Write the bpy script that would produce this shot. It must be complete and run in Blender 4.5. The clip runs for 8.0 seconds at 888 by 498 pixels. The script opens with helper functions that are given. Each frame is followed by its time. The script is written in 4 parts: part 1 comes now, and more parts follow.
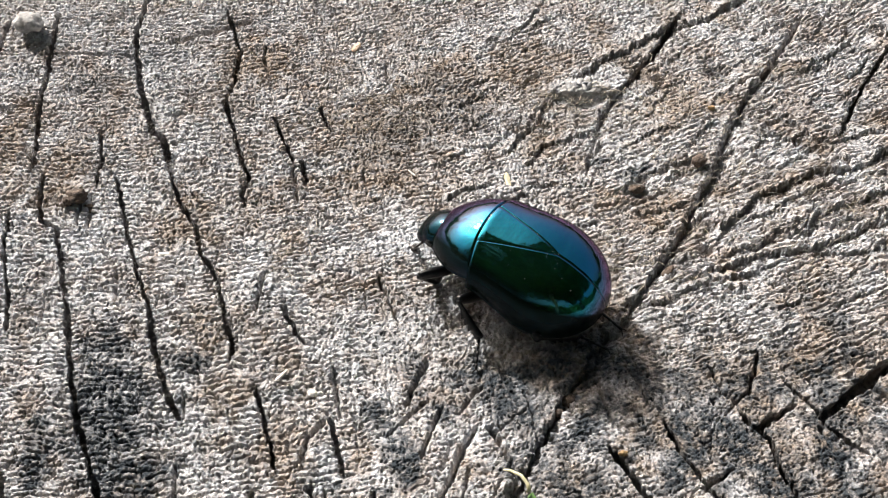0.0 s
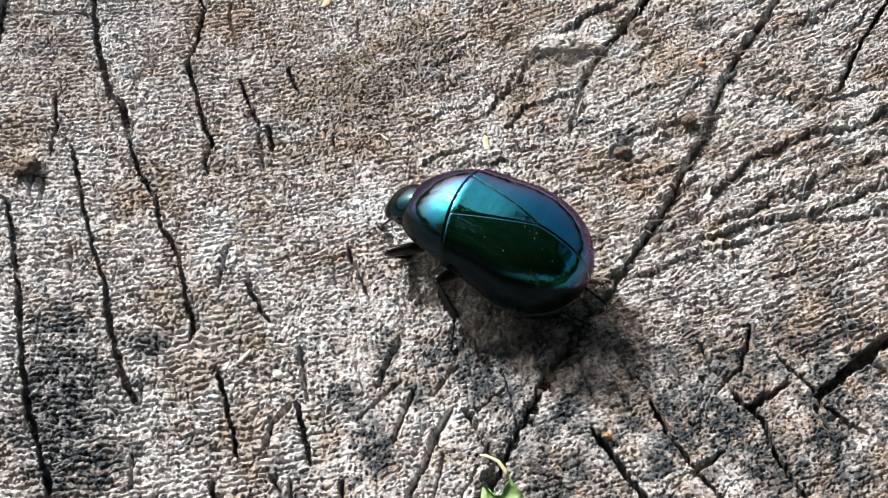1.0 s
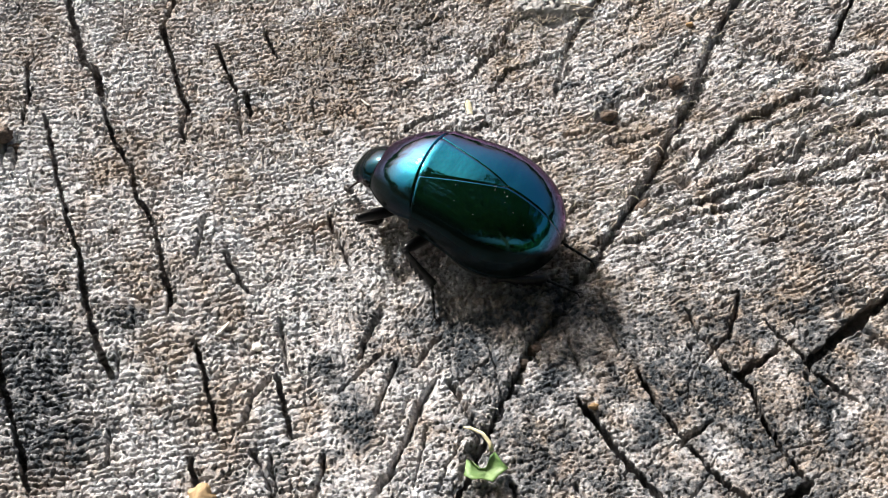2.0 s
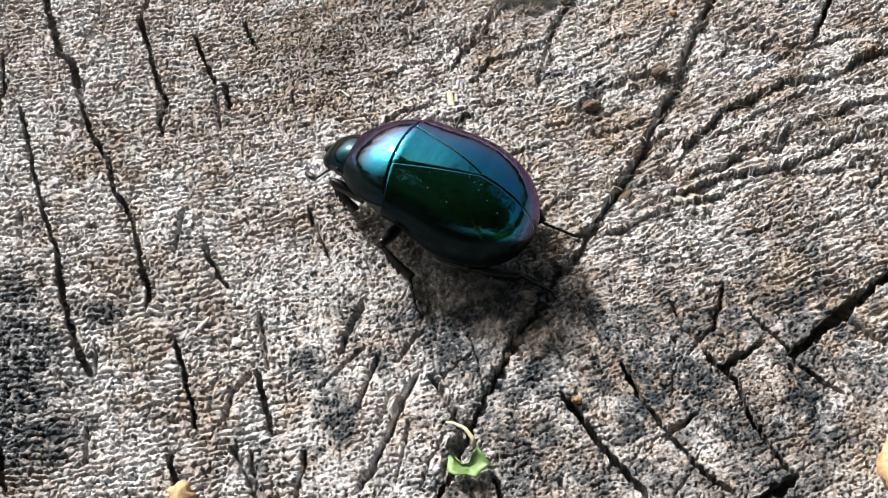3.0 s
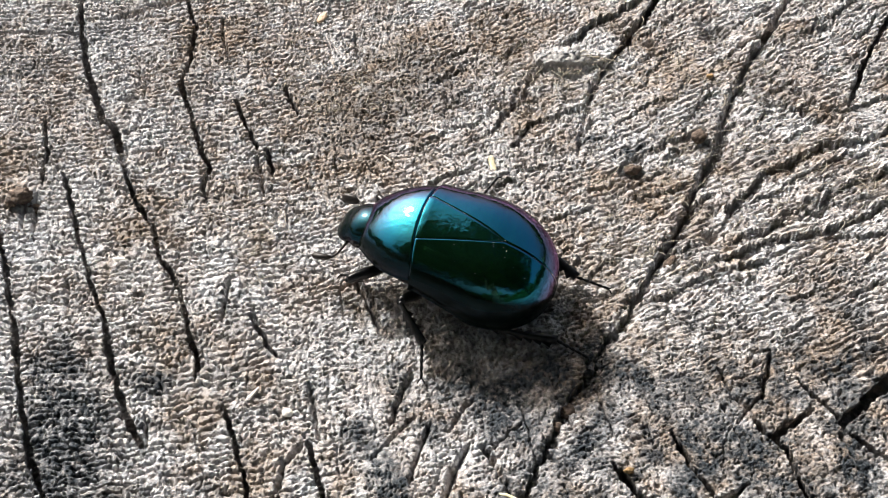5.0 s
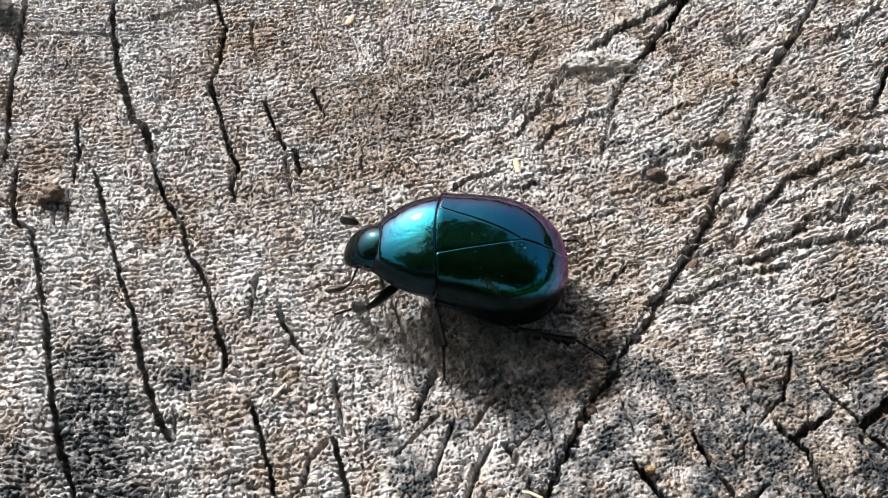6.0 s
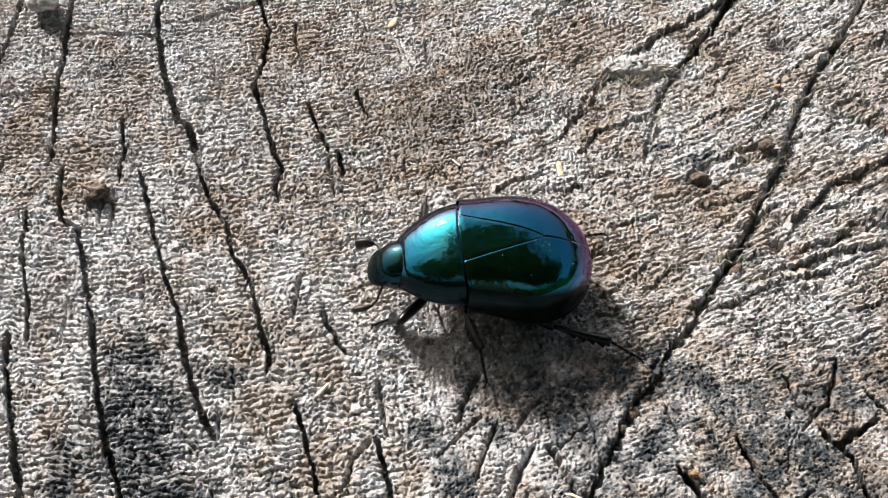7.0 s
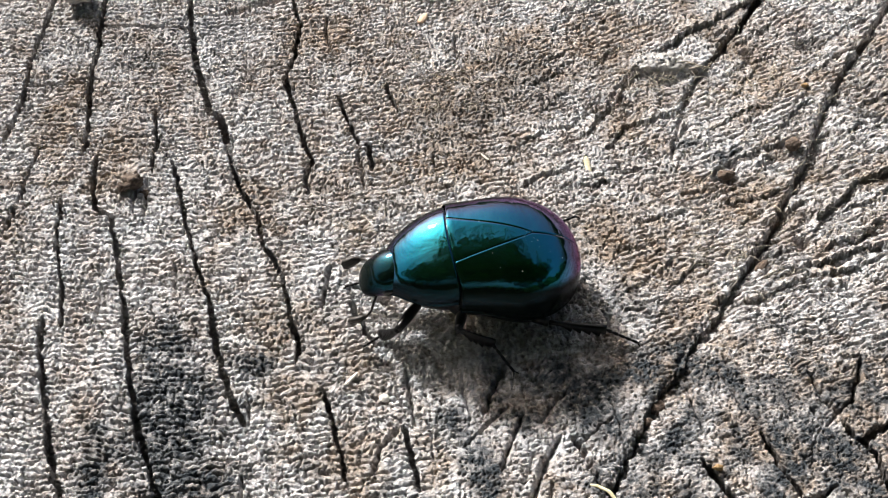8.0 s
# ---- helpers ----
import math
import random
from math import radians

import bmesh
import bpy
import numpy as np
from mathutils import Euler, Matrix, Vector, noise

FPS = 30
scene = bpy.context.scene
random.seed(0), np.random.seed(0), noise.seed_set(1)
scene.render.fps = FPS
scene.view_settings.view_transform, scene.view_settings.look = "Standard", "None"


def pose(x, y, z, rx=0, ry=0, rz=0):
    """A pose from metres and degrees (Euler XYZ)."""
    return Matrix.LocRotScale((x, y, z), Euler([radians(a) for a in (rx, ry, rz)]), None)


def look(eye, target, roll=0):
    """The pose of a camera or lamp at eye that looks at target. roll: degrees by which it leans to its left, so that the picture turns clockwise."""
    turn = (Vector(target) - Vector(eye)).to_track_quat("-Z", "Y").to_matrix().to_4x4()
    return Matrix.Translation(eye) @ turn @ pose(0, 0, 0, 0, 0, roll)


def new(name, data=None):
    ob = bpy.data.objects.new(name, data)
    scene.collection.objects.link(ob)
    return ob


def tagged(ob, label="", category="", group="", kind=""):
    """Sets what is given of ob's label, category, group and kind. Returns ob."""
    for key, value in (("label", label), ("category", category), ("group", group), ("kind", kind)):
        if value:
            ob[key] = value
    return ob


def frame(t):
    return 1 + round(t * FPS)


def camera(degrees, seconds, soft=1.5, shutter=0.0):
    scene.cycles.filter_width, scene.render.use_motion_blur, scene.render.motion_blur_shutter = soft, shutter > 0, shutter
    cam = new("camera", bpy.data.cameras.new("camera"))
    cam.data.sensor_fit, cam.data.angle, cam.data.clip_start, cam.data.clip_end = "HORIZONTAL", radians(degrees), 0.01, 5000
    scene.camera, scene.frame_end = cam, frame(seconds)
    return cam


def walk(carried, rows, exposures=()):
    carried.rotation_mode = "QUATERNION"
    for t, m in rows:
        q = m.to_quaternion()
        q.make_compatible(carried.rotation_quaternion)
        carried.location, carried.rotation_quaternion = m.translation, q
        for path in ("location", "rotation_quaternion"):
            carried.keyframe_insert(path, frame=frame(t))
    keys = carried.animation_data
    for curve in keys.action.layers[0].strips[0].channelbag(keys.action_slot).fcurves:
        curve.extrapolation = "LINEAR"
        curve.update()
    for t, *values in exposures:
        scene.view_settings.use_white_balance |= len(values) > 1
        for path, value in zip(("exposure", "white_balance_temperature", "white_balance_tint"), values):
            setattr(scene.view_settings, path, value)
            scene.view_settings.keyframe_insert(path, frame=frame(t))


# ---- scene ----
cam = camera(39.68, 8.0, soft=1.0)
PATH = [
    (0.0, look((-0.00131, -0.08553, 0.10419), (-0.00529, 0.00247, 0.0), -0.29)),
    (0.5, look((-0.00058, -0.08122, 0.10091), (-0.00448, 0.00070, 0.0), -0.65)),
    (1.0, look((0.00093, -0.07900, 0.09959), (-0.00246, -0.00152, 0.0), -0.80)),
    (1.5, look((0.00146, -0.07774, 0.09858), (-0.00153, -0.00374, 0.0), -0.97)),
    (3.0, look((0.00239, -0.07584, 0.09709), (0.00117, -0.00636, 0.0), -0.52)),
    (3.5, look((0.00027, -0.07476, 0.09806), (-0.00043, -0.00442, 0.0), -0.33)),
    (4.0, look((0.00000, -0.07342, 0.09743), (-0.00000, -0.00226, 0.0), 0.00)),
    (4.5, look((-0.00086, -0.07298, 0.09932), (-0.00094, 0.00105, 0.0), -0.12)),
    (5.0, look((-0.00263, -0.07308, 0.09968), (-0.00343, 0.00184, 0.0), -0.43)),
    (6.5, look((-0.00393, -0.07495, 0.10090), (-0.00784, 0.00201, 0.0), -1.35)),
    (7.0, look((-0.00506, -0.07502, 0.10049), (-0.01037, 0.00206, 0.0), -1.87)),
    (7.5, look((-0.00502, -0.07672, 0.10194), (-0.01122, 0.00173, 0.0), -1.95)),
    (8.0, look((-0.00605, -0.07636, 0.10132), (-0.01323, 0.00101, 0.0), -2.22)),
]
walk(cam, PATH)

# ---- light ----
SUN_AZ, SUN_EL = radians(129), radians(35)   # towards the sun, from +x; height over the horizon
world = bpy.data.worlds.new("sky")
scene.world = world
world.use_nodes = True
sky = world.node_tree.nodes.new("ShaderNodeTexSky")
sky.sky_type, sky.sun_disc = "NISHITA", False
sky.dust_density = 10.0
sky.sun_elevation, sky.sun_rotation = SUN_EL, radians(90) - SUN_AZ
backg = world.node_tree.nodes["Background"]
backg.inputs["Strength"].default_value = 0.15
world.node_tree.links.new(sky.outputs[0], backg.inputs[0])
sun = new("sun", bpy.data.lights.new("sun", "SUN"))
sun.data.energy, sun.data.angle, sun.data.color = 5.0, radians(6.0), (0.972, 0.983, 0.985)
to_sun = Vector((math.cos(SUN_AZ) * math.cos(SUN_EL), math.sin(SUN_AZ) * math.cos(SUN_EL), math.sin(SUN_EL)))
sun.matrix_world = look(to_sun * 30, (0, 0, 0))
scene.view_settings.exposure = 0.4

MM = 0.001


# ---- materials ----
class Mat:
    """A small helper round a node material."""

    def __init__(self, name):
        self.m = bpy.data.materials.new(name)
        self.m.use_nodes = True
        self.t = self.m.node_tree
        self.b = self.t.nodes["Principled BSDF"]
        self.pos = self.t.nodes.new("ShaderNodeTexCoord").outputs["Object"]

    def node(self, kind, **ins):
        n = self.t.nodes.new(kind)
        for k, v in ins.items():
            self.put(n.inputs[k.replace("_", " ")], v)
        return n

    def put(self, sock, v):
        if isinstance(v, bpy.types.NodeSocket):
            self.t.links.new(v, sock)
        else:
            sock.default_value = v

    def noise(self, scale, detail=3.0, rough=0.55, vec=None, warp=0.0):
        n = self.node("ShaderNodeTexNoise", Vector=vec or self.pos, Scale=scale, Detail=detail, Roughness=rough, Distortion=warp)
        return n.outputs["Fac"]

    def math(self, op, a, b=0.0, clamp=False):
        n = self.t.nodes.new("ShaderNodeMath")
        n.operation, n.use_clamp = op, clamp
        self.put(n.inputs[0], a)
        self.put(n.inputs[1], b)
        return n.outputs[0]

    def ramp(self, fac, lo, hi):
        n = self.t.nodes.new("ShaderNodeMapRange")
        n.interpolation_type = "SMOOTHSTEP"
        self.put(n.inputs["Value"], fac)
        n.inputs["From Min"].default_value, n.inputs["From Max"].default_value = lo, hi
        return n.outputs["Result"]

    def mix(self, fac, a, b, how="MIX"):
        n = self.t.nodes.new("ShaderNodeMix")
        n.data_type, n.blend_type = "RGBA", how
        self.put(n.inputs[0], fac)
        for s, v in ((n.inputs[6], a), (n.inputs[7], b)):
            self.put(s, v if isinstance(v, bpy.types.NodeSocket) else (*v, 1.0))
        return n.outputs[2]

    def rings(self):
        """Places as (across the rings, along them), in steps of about half a millimetre by one."""
        d = self.node("ShaderNodeVectorMath")
        d.operation = "SUBTRACT"
        self.put(d.inputs[0], self.pos)
        d.inputs[1].default_value = (PITH[0] * MM, PITH[1] * MM, 0)
        xyz = self.node("ShaderNodeSeparateXYZ", Vector=d.outputs[0])
        x, y = xyz.outputs[0], xyz.outputs[1]
        r = self.math("SQRT", self.math("ADD", self.math("MULTIPLY", x, x), self.math("MULTIPLY", y, y)))
        a = self.math("ARCTAN2", x, self.math("MULTIPLY", y, -1.0))
        return self.node("ShaderNodeCombineXYZ", X=self.math("MULTIPLY", r, 2300.0), Y=self.math("MULTIPLY", a, 190.0)).outputs[0]

    def attr(self, name):
        n = self.t.nodes.new("ShaderNodeAttribute")
        n.attribute_name = name
        return n.outputs["Fac"]

    def done(self, colour, rough=0.8, bump=None, depth=0.0, strength=1.0, metal=0.0):
        self.put(self.b.inputs["Base Color"], colour if isinstance(colour, bpy.types.NodeSocket) else (*colour, 1.0))
        self.put(self.b.inputs["Roughness"], rough)
        self.put(self.b.inputs["Metallic"], metal)
        if bump is not None:
            n = self.node("ShaderNodeBump", Height=bump, Strength=strength, Distance=depth)
            self.put(self.b.inputs["Normal"], n.outputs[0])
        return self.m


PITH = (-69.0, 213.0)   # mm: the heart of the trunk, out of view


def wood_material():
    """Grey end grain; the mesh carries how mildewed and shade-dark, how brown and how bleached each place is."""
    k = Mat("weathered_end_grain")
    along = k.rings()
    cells = k.node("ShaderNodeTexVoronoi", Vector=along, Scale=0.75, Randomness=1.0)
    shade = k.node("ShaderNodeSeparateColor", Color=cells.outputs["Color"])
    grit = k.node("ShaderNodeTexVoronoi", Vector=k.pos, Scale=3300.0, Randomness=1.0)
    grey = k.node("ShaderNodeSeparateColor", Color=grit.outputs["Color"])
    fine = k.noise(3600, 3, 0.65)
    broad = k.noise(110, 5, 0.65, warp=0.8)
    tone = k.noise(330, 4, 0.65, warp=0.5)
    col = k.mix(k.ramp(broad, 0.36, 0.64), (0.37, 0.32, 0.285), (0.62, 0.61, 0.61))
    col = k.mix(k.math("MULTIPLY", k.ramp(tone, 0.47, 0.66), 0.7), col, (0.66, 0.645, 0.64))
    col = k.mix(k.math("MULTIPLY", k.ramp(tone, 0.47, 0.3), 0.55), col, (0.25, 0.2, 0.17))
    col = k.mix(k.math("MULTIPLY", k.ramp(shade.outputs[0], 0.55, 1.0), 0.3), col, (0.70, 0.69, 0.68))
    col = k.mix(k.math("MULTIPLY", k.ramp(shade.outputs[1], 0.55, 1.0), 0.36), col, (0.32, 0.245, 0.195))
    col = k.mix(k.math("MULTIPLY", k.ramp(grey.outputs[0], 0.6, 1.0), 0.3), col, (0.72, 0.71, 0.7))
    col = k.mix(k.math("MULTIPLY", k.ramp(grey.outputs[1], 0.5, 0.95), 0.52), col, (0.15, 0.118, 0.1))
    col = k.mix(k.math("MULTIPLY", k.ramp(fine, 0.46, 0.3), 0.5), col, (0.12, 0.093, 0.08))
    patchy = k.ramp(k.noise(900, 3, 0.65), 0.25, 0.55)
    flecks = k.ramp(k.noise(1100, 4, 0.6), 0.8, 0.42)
    col = k.mix(k.math("MULTIPLY", k.math("MULTIPLY", k.attr("bleached"), patchy), 0.55), col, (0.68, 0.685, 0.70))
    col = k.mix(k.math("MULTIPLY", k.math("MULTIPLY", k.attr("browned"), patchy), 0.75), col, (0.26, 0.185, 0.12))
    col = k.mix(k.math("MULTIPLY", k.math("MULTIPLY", k.attr("mould_and_shade"), flecks), 1.0), col, (0.045, 0.053, 0.06))
    col = k.mix(1.0, col, (0.945, 0.96, 0.985), "MULTIPLY")      # silvered by the weather
    rough = k.math("ADD", 0.78, k.math("MULTIPLY", fine, 0.18))
    gritty = k.math("MULTIPLY", k.noise(8000, 2, 0.6), 0.7)
    rel = k.math("ADD", k.math("ADD", fine, gritty), k.math("MULTIPLY", k.ramp(grit.outputs["Distance"], 0.0, 0.5), -0.35))
    k.b.inputs["Specular IOR Level"].default_value = 0.3
    return k.done(col, rough, rel, 0.0002, 1.0)


def plain_material(name, a, b, scale, rough=0.7, depth=0.0001, metal=0.0, detail=4):
    k = Mat(name)
    n = k.noise(scale, detail, 0.6)
    col = k.mix(k.ramp(n, 0.3, 0.7), a, b)
    col = k.mix(k.math("MULTIPLY", k.ramp(k.noise(scale * 5, 3), 0.45, 0.75), 0.4), col, tuple(c * 0.5 for c in a))
    return k.done(col, rough, k.noise(scale * 3, 3), depth, 0.6, metal)


def shell_material(name, base, metal, film, rough, index=3.0):
    """Polished cuticle over a thin clear film (nm), whose colours shift with the slant."""
    k = Mat(name)
    n = k.noise(350, 3, 0.5)
    col = k.mix(k.ramp(n, 0.35, 0.7), base, tuple(c * 0.6 for c in base))
    k.b.inputs["IOR"].default_value = index
    k.b.inputs["Thin Film Thickness"].default_value = film
    k.b.inputs["Thin Film IOR"].default_value = 1.35
    k.b.inputs["Specular Tint"].default_value = (0.62, 0.46, 1.0, 1.0)
    k.b.inputs["Coat Weight"].default_value = 0.1
    k.b.inputs["Coat Roughness"].default_value = 0.04
    r = k.math("ADD", rough, k.math("MULTIPLY", k.ramp(k.noise(900, 4, 0.6), 0.5, 0.8), 0.06))
    k.done(col, r, k.math("ADD", k.math("ADD", k.noise(240, 3, 0.5, warp=0.6), k.math("MULTIPLY", k.noise(900, 2, 0.5), 0.22)), k.math("MULTIPLY", k.noise(6000, 2), 0.03)), 0.0002, 0.6)
    # the deeper layers shine green like metal
    deep = k.node("ShaderNodeBsdfPrincipled", Metallic=1.0, Roughness=rough + 0.02)
    deep.inputs["Base Color"].default_value = (*metal, 1.0)
    deep.inputs["Specular Tint"].default_value = (0.3, 0.12, 0.8, 1.0)
    k.put(deep.inputs["Normal"], k.b.inputs["Normal"].links[0].from_socket)
    shine = k.node("ShaderNodeMixShader", Fac=0.32)
    k.put(shine.inputs[1], k.b.outputs[0])
    k.put(shine.inputs[2], deep.outputs[0])
    # black painted onto the outer margins, where reflections at grazing slant go dark
    painted_dark = k.node("ShaderNodeBsdfPrincipled", Roughness=0.22)
    painted_dark.inputs["Base Color"].default_value = (0.002, 0.005, 0.004, 1.0)
    painted_dark.inputs["Specular IOR Level"].default_value = 0.06
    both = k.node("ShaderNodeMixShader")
    k.put(both.inputs[0], k.attr("painted_dark"))
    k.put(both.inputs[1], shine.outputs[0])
    k.put(both.inputs[2], painted_dark.outputs[0])
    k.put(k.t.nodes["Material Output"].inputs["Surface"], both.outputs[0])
    return k.m


WOOD = wood_material()
BARK = plain_material("bark", (0.09, 0.07, 0.055), (0.2, 0.165, 0.13), 60, 0.9, 0.004)
SHELL = shell_material("green_cuticle", (0.002, 0.010, 0.006), (0.006, 0.3, 0.11), 389.0, 0.05, 3.4)
DARKSHELL = plain_material("dark_cuticle", (0.007, 0.009, 0.009), (0.014, 0.016, 0.017), 900, 0.32, 0.00005)
BLACK = plain_material("black_leg_cuticle", (0.003, 0.0034, 0.004), (0.006, 0.006, 0.007), 900, 0.28, 0.00004)
BLACK.node_tree.nodes["Principled BSDF"].inputs["Specular IOR Level"].default_value = 0.3
EYE = plain_material("eye", (0.006, 0.006, 0.007), (0.012, 0.012, 0.012), 3000, 0.12, 0.00001)
CLUB = plain_material("antenna_club", (0.009, 0.007, 0.006), (0.016, 0.012, 0.009), 1200, 0.5, 0.00003)
LEAF = plain_material("green_leaf", (0.09, 0.19, 0.045), (0.17, 0.27, 0.09), 500, 0.5, 0.0001)
STEM = plain_material("dry_stem", (0.5, 0.45, 0.26), (0.6, 0.56, 0.4), 700, 0.6, 0.00008)
TAN = plain_material("tan_flake", (0.46, 0.31, 0.2), (0.6, 0.45, 0.32), 900, 0.7, 0.0001)
OCHRE = plain_material("ochre_bark_chip", (0.3, 0.19, 0.09), (0.46, 0.32, 0.17), 600, 0.7, 0.0002)
STRAW = plain_material("straw", (0.54, 0.48, 0.3), (0.66, 0.6, 0.43), 900, 0.6, 0.00008)
PALE = plain_material("pale_splinter", (0.66, 0.62, 0.55), (0.8, 0.77, 0.72), 900, 0.6, 0.00008)
CRUMB = plain_material("brown_crumb", (0.06, 0.042, 0.032), (0.14, 0.1, 0.075), 1500, 0.85, 0.0004)
PINK = plain_material("pinkish_shard", (0.36, 0.23, 0.2), (0.5, 0.37, 0.34), 700, 0.5, 0.0001)
CHALKY = plain_material("chalky_crumb", (0.3, 0.29, 0.28), (0.5, 0.48, 0.46), 500, 0.85, 0.0004)
ORANGE = plain_material("orange_grain", (0.24, 0.14, 0.06), (0.34, 0.22, 0.1), 900, 0.7, 0.0001)
GREY = plain_material("grey_crumb", (0.16, 0.15, 0.14), (0.5, 0.48, 0.45), 500, 0.85, 0.0003)
FIBRE = plain_material("grey_fibre", (0.36, 0.32, 0.26), (0.55, 0.5, 0.42), 900, 0.8, 0.00005)
GRASS = plain_material("grass", (0.045, 0.075, 0.02), (0.09, 0.11, 0.04), 6, 0.8, 0.01)
FOLIAGE = plain_material("foliage", (0.045, 0.08, 0.018), (0.1, 0.15, 0.04), 2, 0.6, 0.0)
TRUNK = plain_material("trunk_bark", (0.06, 0.045, 0.035), (0.12, 0.095, 0.075), 14, 0.9, 0.01)


# ---- building helpers ----
def mesh_of(name, verts, faces, material, smooth=True):
    me = bpy.data.meshes.new(name)
    me.from_pydata([tuple(v) for v in verts], [], [tuple(f) for f in faces])
    me.materials.append(material)
    if smooth:
        me.polygons.foreach_set("use_smooth", [True] * len(me.polygons))
    me.update()
    return me


def part(name, bm, material, parent=None, label=""):
    me = bpy.data.meshes.new(name)
    bmesh.ops.recalc_face_normals(bm, faces=bm.faces)
    bm.to_mesh(me)
    bm.free()
    me.materials.append(material)
    me.polygons.foreach_set("use_smooth", [True] * len(me.polygons))
    ob = new(name, me)
    ob.parent = parent
    return tagged(ob, label)


def sheet(bm, rows, close_u=False, close_v=False):
    """Faces between rows of points (mm)."""
    vs = [[bm.verts.new(Vector(p) * MM) for p in row] for row in rows]
    nu, nv = len(vs), len(vs[0])
    for i in range(nu if close_u else nu - 1):
        for j in range(nv if close_v else nv - 1):
            quad = [vs[i][j], vs[i][(j + 1) % nv], vs[(i + 1) % nu][(j + 1) % nv], vs[(i + 1) % nu][j]]
            bm.faces.new(quad)
    return vs


def tube(bm, spine, radii, n=10, flat=1.0, cap=True):
    """A tapered tube along points (mm), squashed sideways by flat."""
    rows = []
    pts = [Vector(p) for p in spine]
    for i, p in enumerate(pts):
        d = (pts[min(i + 1, len(pts) - 1)] - pts[max(i - 1, 0)]).normalized()
        side = d.cross(Vector((0, 0, 1)))
        side = side.normalized() if side.length > 1e-4 else Vector((0, 1, 0))
        up = side.cross(d)
        rows.append([p + radii[i] * (math.cos(a) * side * flat + math.sin(a) * up) for a in (2 * math.pi * k / n for k in range(n))])
    vs = sheet(bm, rows, close_v=True)
    if cap:
        bm.faces.new(vs[0])
        bm.faces.new(vs[-1])


def lump(bm, at, size, seed, rough=0.25, segs=2, turn=0.0):
    """A worn, uneven crumb (mm)."""
    got = bmesh.ops.create_icosphere(bm, subdivisions=segs, radius=1.0)
    for v in got["verts"]:
        d = 1 + rough * noise.noise(v.co * 1.7 + Vector((seed, seed * 2.3, 0)))
        p = Vector((v.co.x * size[0], v.co.y * size[1], v.co.z * size[2])) * d
        v.co = (Matrix.Rotation(turn, 3, "Z") @ p + Vector(at)) * MM


# ---- the stump ----
def lattice(ix, iy, seed):
    h = (ix.astype(np.int64) * 374761393 + iy.astype(np.int64) * 668265263 + seed * 974634341) & 0xFFFFFFFF
    h = ((h ^ (h >> 13)) * 1274126177) & 0xFFFFFFFF
    return ((h ^ (h >> 16)) & 0xFFFF) / 65535.0 * 2 * np.pi


def ripple(x, y, seed):
    """Gradient noise, about -0.7 to 0.7, of unit cell."""
    ix, iy = np.floor(x), np.floor(y)
    fx, fy = x - ix, y - iy
    u, v = fx * fx * fx * (fx * (fx * 6 - 15) + 10), fy * fy * fy * (fy * (fy * 6 - 15) + 10)
    out = 0
    for dx, wx in ((0, 1 - u), (1, u)):
        for dy, wy in ((0, 1 - v), (1, v)):
            a = lattice(ix + dx, iy + dy, seed)
            out = out + wx * wy * (np.cos(a) * (fx - dx) + np.sin(a) * (fy - dy))
    return out


def off_line(X, Y, line):
    """Distance to a broken line (mm), how far along it, 0 to 1, and the way from it."""
    best, along = np.full(X.shape, 1e9), np.zeros(X.shape)
    wx, wy = np.zeros(X.shape), np.zeros(X.shape)
    total = sum(math.dist(a, b) for a, b in zip(line, line[1:]))
    gone = 0.0
    for (ax, ay), (bx, by) in zip(line, line[1:]):
        ll = math.dist((ax, ay), (bx, by))
        s = np.clip(((X - ax) * (bx - ax) + (Y - ay) * (by - ay)) / ll**2, 0, 1)
        dx, dy = X - ax - s * (bx - ax), Y - ay - s * (by - ay)
        d = np.hypot(dx, dy)
        near = d < best
        best, along = np.where(near, d, best), np.where(near, (gone + s * ll) / total, along)
        wx, wy = np.where(near, dx, wx), np.where(near, dy, wy)
        gone += ll
    return best, along, wx, wy


CRACKS = []   # half width, depth (mm), points


def crack(half, depth, *pts):
    CRACKS.append((half, depth, pts))


# shrinkage cracks that run out from the heart
crack(0.42, 3.0, (-57.9, 41), (-57.2, 35), (-56.5, 29), (-56.1, 23.3), (-54.5, 16.2), (-54.1, 12.3))
crack(0.34, 2.4, (-52.8, 12.4), (-51.9, 7.9), (-51.1, 4.7), (-49.1, 4.0), (-47.3, -1.2), (-45.6, -6.2))
crack(0.40, 3.0, (-45.6, -6.2), (-44, -11.6), (-42.2, -17.4), (-40.4, -22.2), (-38.2, -26.8), (-36, -32))
crack(0.48, 3.2, (-46.7, 47), (-46.9, 37.6), (-44.8, 28.9), (-42.4, 22.9), (-41.1, 19.4), (-39.6, 18.5), (-38, 13.4))
crack(0.30, 2.0, (-38, 13.4), (-35.7, 8.1), (-33.4, 4.7), (-32.4, 1.4), (-29.6, -3.3), (-27.8, -8.6), (-26.8, -11.5), (-26.7, -13.6))
crack(0.28, 2.0, (-44.1, 12.3), (-41.6, 5.3), (-39, -1.3), (-36.5, -6.7))
crack(0.42, 2.6, (-36.5, -6.7), (-35.4, -10.4), (-33.9, -14.6), (-32.4, -18), (-30.5, -20.6))
crack(0.34, 2.2, (-35.8, 42.7), (-32.8, 34.8), (-32.7, 28.3), (-33.3, 25.2), (-31.8, 21.3), (-29.9, 15.6), (-28.5, 12.9), (-29, 10.6), (-28.4, 8.4))
crack(0.24, 1.4, (-26.9, 22.7), (-25.4, 19.3), (-23.6, 15.1))
crack(0.26, 1.4, (-21.6, 24.9), (-19.5, 20.1))
